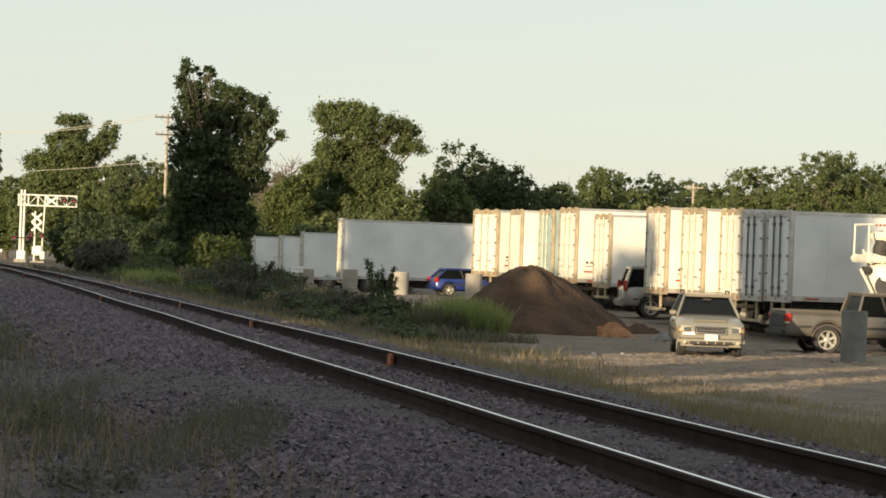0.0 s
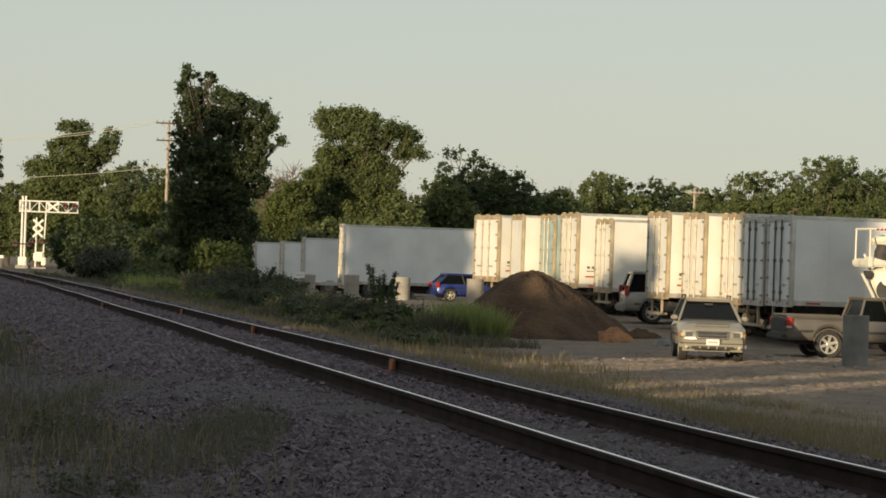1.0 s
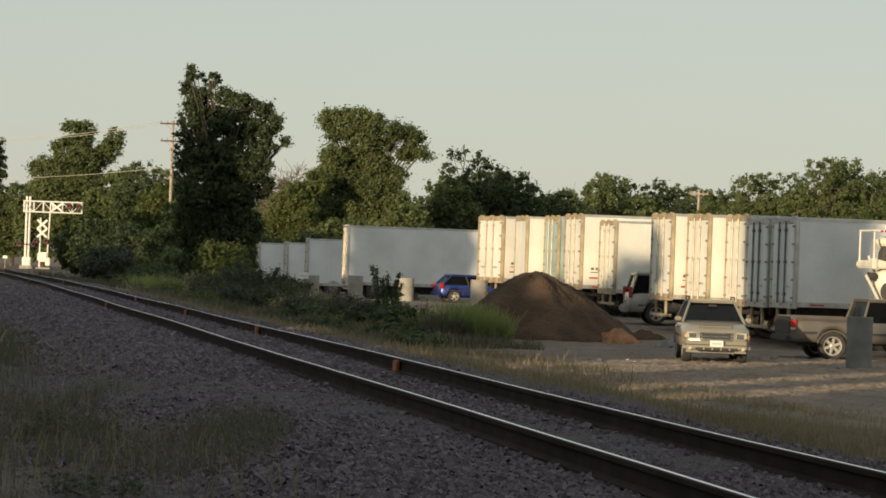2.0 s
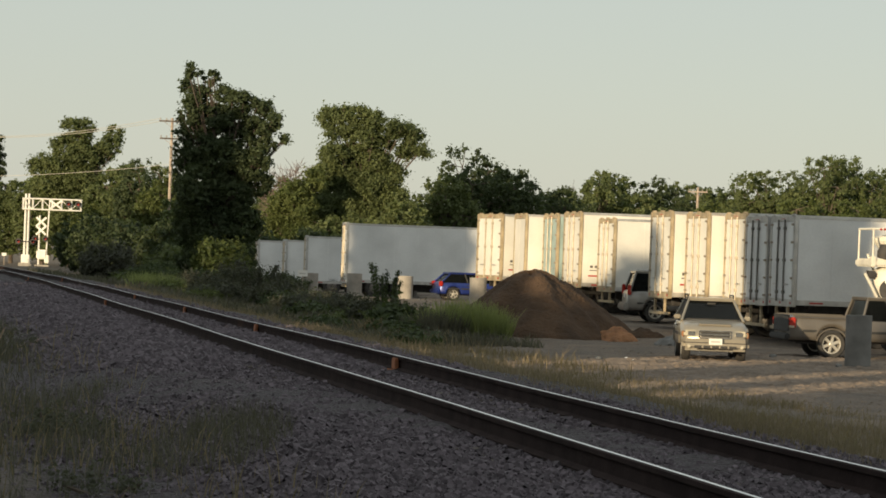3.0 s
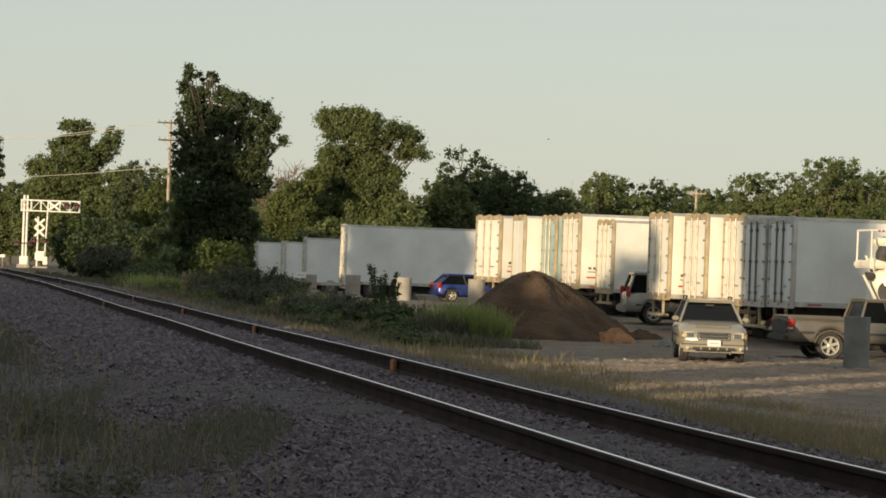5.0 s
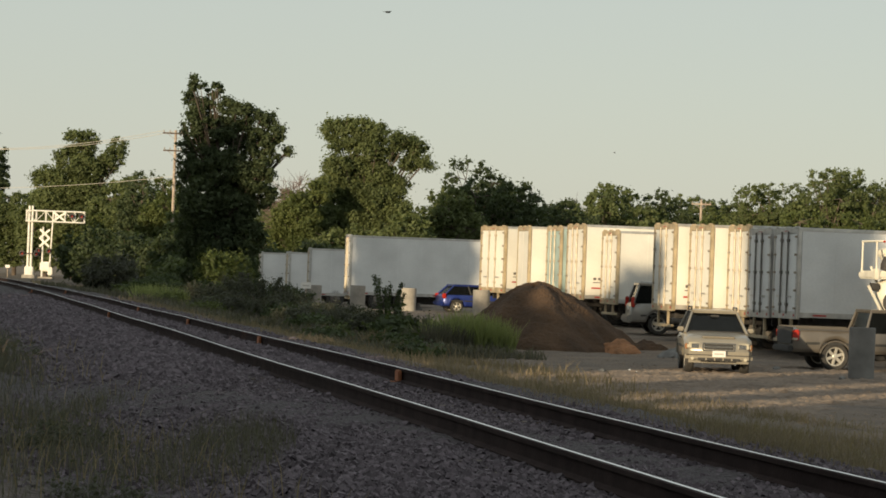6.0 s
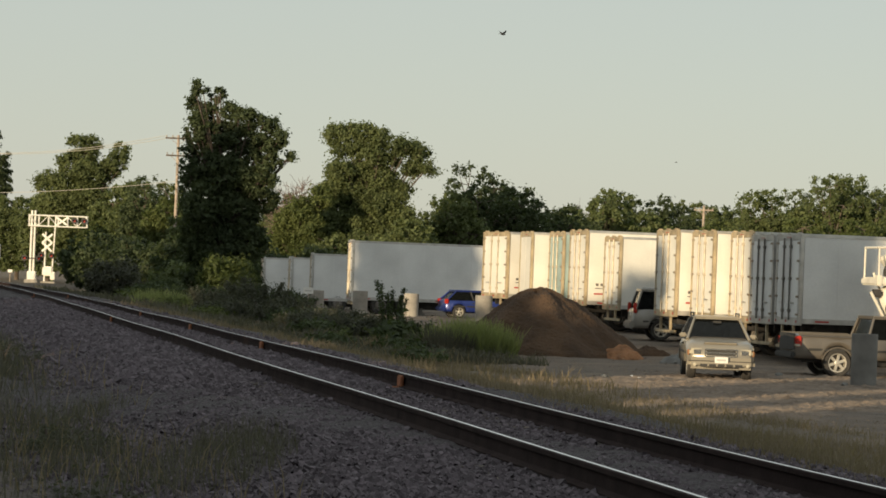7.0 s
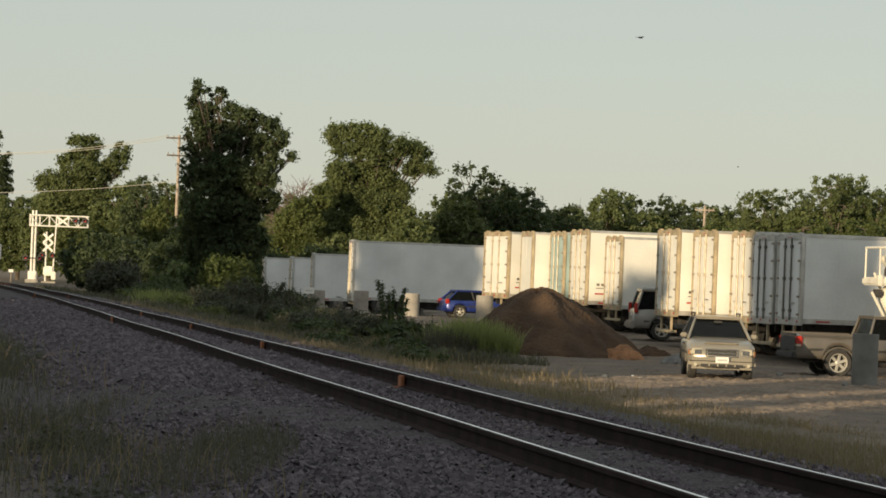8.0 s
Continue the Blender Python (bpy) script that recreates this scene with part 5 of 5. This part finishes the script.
def build_brush():
    rng = np.random.default_rng(77)
    dark, mid = "low dark green brush beside the track", "scrubby green brush along the lot's edge"
    k = 0
    for s, p, h, r, leaf in ((150, 13, 1.2, 2.0, "leaf"), (140, 12, 1.3, 2.0, "leaf_dark"), (128, 10, 0.6, 1.3, "leaf_light"), (120, 13, 1.1, 1.6, "leaf_dark"), (112, 10, 0.5, 1.1, "leaf"), (108, 14, 0.9, 1.3, "leaf_dark"),
                             (102, 10.4, 0.4, 0.9, "leaf_light"), (98, 13, 0.6, 1.0, "leaf_dark"), (90, 13.0, 0.5, 1.0, "leaf_dark"), (84, 13.6, 0.5, 0.9, "leaf"), (80, 12, 0.35, 0.8, "leaf_dark"), (76, 13.6, 0.45, 0.8, "leaf_dark"),
                             (70, 13.0, 0.35, 0.7, "leaf_dark"), (125, 17, 0.9, 1.4, "leaf_dark"), (138, 16, 1.1, 1.8, "leaf"), (160, 15, 1.6, 2.0, "leaf_dark"), (116, 15.6, 0.8, 1.1, "leaf_dark"), (104, 14.6, 0.6, 0.9, "leaf")):
        q = p + float(drift(np.array(float(s))))
        bush(NORMAL[0] * q + ALONG[0] * s, NORMAL[1] * q + ALONG[1] * s, h, r, 500 + k, leaf, dark if leaf == "leaf_dark" else mid, clumps=int(34 * r * r) + 14, per=60, size=0.085, clump_r=0.28)
        k += 1
    bush(-1.85, 84.0, 2.2, 0.62, 600, "leaf_dark", "leggy dark sapling with upright shoots by the lot", True, 0.05, 26, 112, 0.09)
    bush(-1.6, 82.6, 0.8, 0.7, 601, "leaf_dark", "dark weedy shrub at the sapling's foot")
    for i, (x, y, h, r) in enumerate(((-9.9, 110, 1.1, 1.3), (-8.7, 106, 1.5, 1.2), (-7.3, 103, 1.75, 1.1), (-6.0, 101, 1.1, 1.0), (-4.9, 99, 0.8, 0.9), (-3.8, 96, 0.8, 0.9), (-2.9, 91, 0.7, 0.9), (-2.4, 85, 1.0, 0.8), (-1.0, 83.6, 0.95, 0.7), (-5.2, 95, 0.7, 1.1), (-7.2, 99, 0.9, 1.1), (-9.2, 104, 0.8, 1.2), (-11.4, 114, 0.8, 1.2))):
        bush(x, y, h, r, 560 + i, "leaf_brush", "tangled dusky brush between track and lot", i % 2 == 0, 0.05, 52, int(60 * r * r) + 40, 0.26)
    bush(-10.6, 124.5, 3.0, 1.4, 604, "leaf_light", "sunlit light green shrub at the dark tree's foot", size=0.1, per=60, clumps=90, clump_r=0.34)
    for i, (x, y, h, r) in enumerate(((-3.2, 22.5, 0.3, 0.5), (-2.3, 17.6, 0.2, 0.4), (-7.6, 45.0, 0.5, 0.8))):
        bush(x, y, h, r, 660 + i, "leaf_brush", "low straggling weed in the trackside grass", i % 2 == 1, 0.018, 40, int(90 * r), 0.16)
    bush(-19.3, 150, 2.7, 1.8, 603, "leaf_brush", "large dusky green shrub beside the track", size=0.1, per=80, clumps=130, clump_r=0.4)
    bush(-6.9, 104.0, 1.4, 0.9, 602, "leaf_dark", "dark shrub in front of the trailers", True, 0.07, 60, 98, 0.2)
    for i, (x, y, h, r) in enumerate(((-17.5, 172, 2.6, 2.2), (-14.0, 168, 3.0, 2.0), (-11.6, 176, 3.4, 2.0), (-20, 190, 4.5, 3.0), (-24, 200, 4.6, 3.0), (-28, 215, 5, 3.2), (-31, 226, 5.0, 3.0), (-32.2, 236, 4.2, 2.4), (-9.0, 185, 4.4, 2.6), (-5, 188, 4.0, 2.8), (0, 190, 4.2, 3.0), (5, 200, 5, 3.2), (10, 215, 5.2, 3.4), (15, 230, 5.5, 3.6), (21, 240, 5.6, 3.8), (27, 245, 5.8, 3.8), (33, 238, 5.5, 3.6), (39, 230, 6, 3.6), (-51, 268, 4.6, 3.0), (17.5, 262, 6.8, 3.4), (23, 275, 7.5, 3.6))):
        # left of x -18 darker leaf colour stands in for shade under the trees
        bush(x, y, h, r, 640 + i, "leaf_dark" if x < -18 else ("leaf", "leaf_light", "leaf_dark")[i % 3], "undergrowth under the trees beyond the lot", size=0.19, per=60, clumps=int(13 * r * r) + 20, clump_r=0.5)


def grass(name, s0, s1, p0, p1, count, h, mat, seed, label, patch=0.4, width=0.007, lean=0.35, edge=0.8):
    """Blades of grass between two distances across and along the track, thinning out in patches."""
    rng = np.random.default_rng(seed)
    s = 1 / (1 / s0 + rng.random(count) * (1 / s1 - 1 / s0))
    p = p0 + (p1 - p0) * rng.random(count)
    f = np.sin(s * 0.9 + 2 * np.sin(p * 1.3)) + np.sin(p * 2.1 + s * 0.37 + seed) + rng.normal(0, 1.2, count)
    fade = np.minimum(smooth(p0 - 0.01, p0 + edge, p), 1 - smooth(p1 - edge, p1 + 0.01, p))
    keep = (f > patch * 2 - 1) & (rng.random(count) < fade + 0.03)
    s, p, f = s[keep], p[keep], f[keep]
    q = p + drift(s)
    x, y = NORMAL[0] * q + ALONG[0] * s, NORMAL[1] * q + ALONG[1] * s
    n = len(x)
    z = ground_height(x, y)
    hh = h * (0.35 + 0.75 * rng.random(n) ** 1.5) * (0.75 + 0.2 * np.clip(f, -1, 2))
    a = rng.random(n) * 6.28
    tip = rng.normal(0, lean, (n, 2)) * hh[:, None]
    w = width * (1 + s / 25)
    base = np.stack([x, y, z - 0.02], 1)
    off = np.stack([np.cos(a) * w, np.sin(a) * w, np.zeros(n)], 1)
    mid = base + np.stack([tip[:, 0] * 0.3, tip[:, 1] * 0.3, hh * 0.6], 1)
    top = base + np.stack([tip[:, 0], tip[:, 1], hh], 1)
    v = np.stack([base - off, base + off, mid + off * 0.7, top, mid - off * 0.7], 1).reshape(-1, 3)
    i = 5 * np.arange(n)[:, None]
    ob = mesh_object(name, v, np.concatenate([i + (0, 1, 2), i + (0, 2, 4), i + (4, 2, 3)], 0), M[mat])
    tagged(ob, label, "grass", kind="stuff")


def reeds(x, y, rx, ry, count, h, mat, seed, label, w=0.018):
    rng = np.random.default_rng(seed)
    a, r = rng.random(count) * 6.28, np.sqrt(rng.random(count))
    px, py = x + rx * r * np.cos(a), y + ry * r * np.sin(a)
    z = ground_height(px, py)
    hh = h * (1 - 0.35 * r ** 2) * (0.35 + 0.8 * rng.random(count))
    t = rng.normal(0, 0.28, (count, 2)) * hh[:, None]
    b = np.stack([px, py, z - 0.02], 1)
    off = np.stack([np.cos(a * 7) * w, np.sin(a * 7) * w, np.zeros(count)], 1)
    top = b + np.stack([t[:, 0], t[:, 1], hh], 1)
    v = np.stack([b - off, b + off, top + off * 0.2, top - off * 0.2], 1).reshape(-1, 3)
    ob = mesh_object("reed_clump", v, np.arange(4 * count).reshape(-1, 4), M[mat])
    tagged(ob, label, "reeds", kind="stuff")


def lot_gravel(count, seed):
    """Loose stones and clods over the trodden dirt."""
    rng = np.random.default_rng(seed)
    y = 1 / (1 / 40 + rng.random(count) * (1 / 92 - 1 / 38))
    x = -2 + 20 * rng.random(count)
    p = track_frame(x, y)[0]
    keep = (p > 14) & (np.sin(x * 1.7 + 2 * np.sin(y * 0.5)) + rng.normal(0, 0.8, count) > -0.4)
    x, y = x[keep], y[keep]
    n = len(x)
    r = 0.010 + 0.022 * rng.random(n) ** 3
    z = ground_height(x, y)
    base = np.array([(1, 0, 0), (0, 1, 0), (-1, 0, 0), (0, -1, 0), (0, 0, 1)], float)
    v = base[None] * (0.6 + 0.7 * rng.random((n, 5, 3))) * r[:, None, None] * (1.3, 1.3, 0.9)
    a = rng.random(n) * 6.28
    vx = v[..., 0] * np.cos(a)[:, None] - v[..., 1] * np.sin(a)[:, None]
    vy = v[..., 0] * np.sin(a)[:, None] + v[..., 1] * np.cos(a)[:, None]
    verts = np.stack([vx + x[:, None], vy + y[:, None], v[..., 2] + z[:, None]], 2).reshape(-1, 3)
    i = 5 * np.arange(n)[:, None]
    faces = np.concatenate([i + (0, 1, 4), i + (1, 2, 4), i + (2, 3, 4), i + (3, 0, 4)], 0)
    tagged(mesh_object("lot_gravel", verts, faces, M["clod"]), "loose tan gravel and clods on the dirt lot", "gravel", kind="stuff")


M["clod"] = material("tan_clods", (0.23, 0.175, 0.125), 1.0, 0.3, 3, 0.2, island=0.5)


def build_grass():
    grass("foreground_grass", 9, 60, -6.0, 1.9, 70000, 0.36, "grass", 21, "rank dark grass beside the ballast", 0.3, width=0.0026, lean=0.3)
    reeds(-1.75, 20.5, 0.6, 2.4, 1100, 0.34, "grass", 35, "tuft of rank grass on the ballast shoulder", 0.004)
    reeds(-3.9, 29.0, 0.35, 1.2, 260, 0.3, "grass", 36, "thin tuft of grass among the ballast", 0.005)
    grass("foreground_dry_grass", 9, 60, -5.0, 2.6, 9000, 0.36, "dry_grass", 22, "dry stalks among the trackside grass", 0.55, width=0.003)
    grass("verge_grass", 14, 110, 6.8, 15.4, 120000, 0.2, "verge_blades", 23, "rough grass on the verge between track and lot", 0.38, width=0.0028)
    grass("verge_dry_grass", 14, 110, 7.4, 15.6, 80000, 0.24, "dry_grass", 24, "dry tawny grass on the verge", 0.25, width=0.0024)
    grass("brush_grass", 70, 190, 8.0, 17.0, 45000, 0.4, "grass", 25, "tall grass among the brush", 0.35, width=0.008)
    grass("tall_dry_grass", 52, 120, 11.0, 15.0, 2600, 0.45, "dry_grass", 26, "tall dry grass at the lot's edge", 0.5, width=0.0045)
    grass("mid_trackside_grass", 38, 150, -8.0, 1.6, 26000, 0.42, "grass", 28, "rank grass along the outer edge of the ballast", 0.2, width=0.004)
    grass("far_trackside_grass", 150, 300, -8.0, 1.2, 16000, 0.5, "grass", 27, "rough grass beside the track near the crossing", 0.1, width=0.01)
    reeds(0.75, 79.0, 1.4, 0.9, 3600, 1.15, "reed", 31, "bright green reeds in front of the soil pile")
    reeds(-0.2, 78.0, 1.0, 0.7, 1800, 0.85, "grass", 32, "rank green grass by the reeds")
    reeds(-12.0, 112.0, 1.6, 0.9, 1800, 0.9, "reed", 33, "pale green reeds beside the track")
    reeds(-2.0, 77.5, 0.5, 0.4, 500, 0.6, "dry_grass", 34, "tuft of dry straw-coloured grass")


# ---- small things ----
def build_small_things():
    for x, y, h, label in ((-6.7, 124.0, 1.2, "small white notice on a stake by the brush"), (-45.3, 268.0, 1.3, "small white sign on a post by the crossing")):
        z = on_ground(x, y)
        sign = empty("small_sign", pose(x, y, z), label, "sign")
        part("stake", box(bmesh.new(), (-0.03, -0.02, -0.1), (0.03, 0.02, h), 0.004), M["pole_wood"], sign)
        part("board", box(bmesh.new(), (-0.24, -0.045, h - 0.3), (0.24, -0.02, h), 0.006), M["plate"], sign)
        part("text_bar", box(bmesh.new(), (-0.16, -0.05, h - 0.19), (0.16, -0.044, h - 0.13)), M["alu"], sign)
    z = on_ground(-45.8, 262)
    sign = empty("road_sign", pose(-45.9, 262, z), "pale green road sign on a post", "sign")
    part("post", rod(bmesh.new(), (0, 0, 0), (0, 0, 3.6), 0.05), M["alu"], sign)
    part("board", box(bmesh.new(), (-0.6, -0.08, 2.3), (0.6, -0.05, 3.8), 0.02), M["plate"], sign)
    rng = np.random.default_rng(9)
    for i, (x, y, r) in enumerate(((4.75, 66.5, 0.07), (4.95, 66.0, 0.06), (4.85, 65.4, 0.05), (3.95, 65.0, 0.12), (11.9, 66.0, 0.16), (12.1, 65.8, 0.12), (9.1, 71.2, 0.14), (10.1, 65.9, 0.12), (7.9, 79.2, 0.1), (7.0, 79.6, 0.09))):
        bm = bmesh.new()
        bmesh.ops.create_icosphere(bm, subdivisions=2, radius=r)
        for v in bm.verts:
            v.co *= 0.75 + 0.4 * noise.noise(v.co * (2.2 / r) + Vector((i * 3.1, 0, 0)))
            v.co.z *= 0.7
        ob = part("lump", bm, M["plate"] if i < 3 else M["dark_concrete"])
        ob.location = (x, y, on_ground(x, y) + r * 0.35)
        tagged(ob, "white scrap lying on the dirt" if i < 3 else "lump of broken concrete on the dirt", "debris", "debris in the lot")
    # a dead, leafless tree among the green
    for x, y, h, seed in ((-12.2, 204, 10.6, 1), (17.2, 322, 13.6, 2)):
        thing = empty("bare_tree", Matrix.Translation((x, y, on_ground(x, y))), "leafless reddish-grey tree among green ones", "tree", "trees behind the lot")
        rng = np.random.default_rng(seed)
        bm = bmesh.new()
        rod(bm, (0, 0, 0), (0.2, 0, h * 0.45), 0.22, 0.14, 7)
        tw = bmesh.new()
        for i in range(20):
            a, up = rng.random() * 6.28, 0.4 + 0.6 * rng.random()
            st = Vector((0.15, 0, h * (0.25 + 0.2 * rng.random())))
            e = Vector((math.cos(a) * h * 0.24 * rng.random(), math.sin(a) * h * 0.24 * rng.random(), h * (0.55 + 0.42 * up * rng.random())))
            rod(bm, st, e, 0.05, 0.015, 5)
            for j in range(70):
                m0 = st.lerp(e, 0.4 + 0.6 * rng.random())
                e2 = m0 + Vector(rng.normal(0, 0.7, 3)) + Vector((0, 0, 0.6 * rng.random()))
                rod(tw, m0, e2, 0.026, 0.012, 3, False)
        part("trunk", bm, M["bare_twig"], thing)
        part("twig_spray", tw, M["bare_twig"], thing)


# ---- birds ----
M["feather"] = material("dark_feathers", (0.05, 0.047, 0.043), 0.8, 0.3, 6, 0.1)


def bird(label, span):
    thing = empty("bird", Matrix(), label, "bird", "birds over the lot")
    bm = bmesh.new()
    k = span
    lathe(bm, [(0.01 * k, -0.26 * k), (0.05 * k, -0.16 * k), (0.07 * k, 0), (0.05 * k, 0.14 * k), (0.045 * k, 0.18 * k), (0.008 * k, 0.27 * k)], 12, pose(0, 0, 0, 0, 90, 0))
    part("body", bm, M["feather"], thing, smooth=True)
    bm = prism(bmesh.new(), [(-0.2 * k, 0.0), (-0.38 * k, 0.01), (-0.38 * k, -0.005), (-0.2 * k, -0.012)], -0.06 * k, 0.06 * k)
    part("tail", bm, M["feather"], thing)
    wings = []
    for s in (-1, 1):
        bm = bmesh.new()
        pts = [(0.11, 0.03), (0.13, 0.2), (0.04, 0.36), (-0.12, 0.5), (-0.1, 0.36), (-0.13, 0.2), (-0.12, 0.03)]
        bm.faces.new([bm.verts.new((x * k, s * y * k, 0.03 * k * math.sin(y * 5))) for x, y in pts])
        bmesh.ops.solidify(bm, geom=bm.faces[:], thickness=0.02 * k)
        wings.append((part("wing", bm, M["feather"], thing), s))
    return thing, wings


def motions():
    for label, span, rows, flap in FLIGHTS:
        thing, wings = bird(label, span)
        walk(thing, rows)
        for wing, s in wings:
            walk(wing, [(t, pose(0, 0, 0, s * a, 0, 0)) for t, a in flap])


def flight(points, y0, vy, tc):
    rows = []
    for t, x, z in points:
        y = y0 + vy * (t - tc)
        rows.append((t, pose(x * y / y0, y, 2.4 + (z - 2.4) * y / y0, 0, 0, math.degrees(math.atan2(vy, 11)))))
    return rows


FLIGHTS = (
    ("dark crow-sized bird flapping across the sky", 1.25,
     flight(((0, -66, 34.7), (2, -45.5, 31.5), (4, -25.5, 28.2), (5, -15.7, 26.6), (6, -6.09, 25.1), (6.5, -1.22, 24.18), (7, 3.9, 24.0), (7.5, 9.85, 23.94), (8, 15.98, 24.16)), 230, 11, 7),
     ((0, 4), (2, 6), (4, 4), (5.5, 2), (6.0, 3), (6.3, 5), (6.4, 8), (6.5, -38), (6.6, 24), (6.7, 26), (6.8, -36), (6.9, 20), (7.0, 30), (7.1, -34), (7.2, -6), (7.3, 30), (7.4, -22), (7.5, 0), (7.6, 32), (7.7, -8), (7.8, -28), (7.9, 30), (8.0, 6))),
    ("tiny distant dark bird flying over the trees", 0.7,
     flight(((0, -37, 21.5), (1.5, -21.2, 22.2), (3.5, 0.76, 22.8), (4.5, 11.4, 22.6), (5.5, 21.4, 22.5), (6.5, 31.2, 22.4), (7, 35.9, 22.2), (8, 45.76, 21.83)), 420, 3, 5),
     tuple((0.25 * k, (20, -4, -24, 8)[k % 4]) for k in range(33))),
)

# ---- build ----
build_ground()
build_streak_relief()
build_railway()
build_trailers()
build_small_suv()
build_pickup()
build_other_cars()
build_mixer()
build_heaps_and_pipes()
build_poles()
build_cantilever()
build_trees()
build_shade_trees()
build_brush()
build_small_things()
build_grass()
lot_gravel(34000, 41)
build_stones("near_ballast", 13, 34, 0.2, 7.2, 82000, 0.024, 1, "crushed grey-pink ballast stone round the track")
build_stones("far_ballast", 34, 110, 1.2, 7.2, 28000, 0.045, 2, "crushed ballast stone further along the track")
motions()
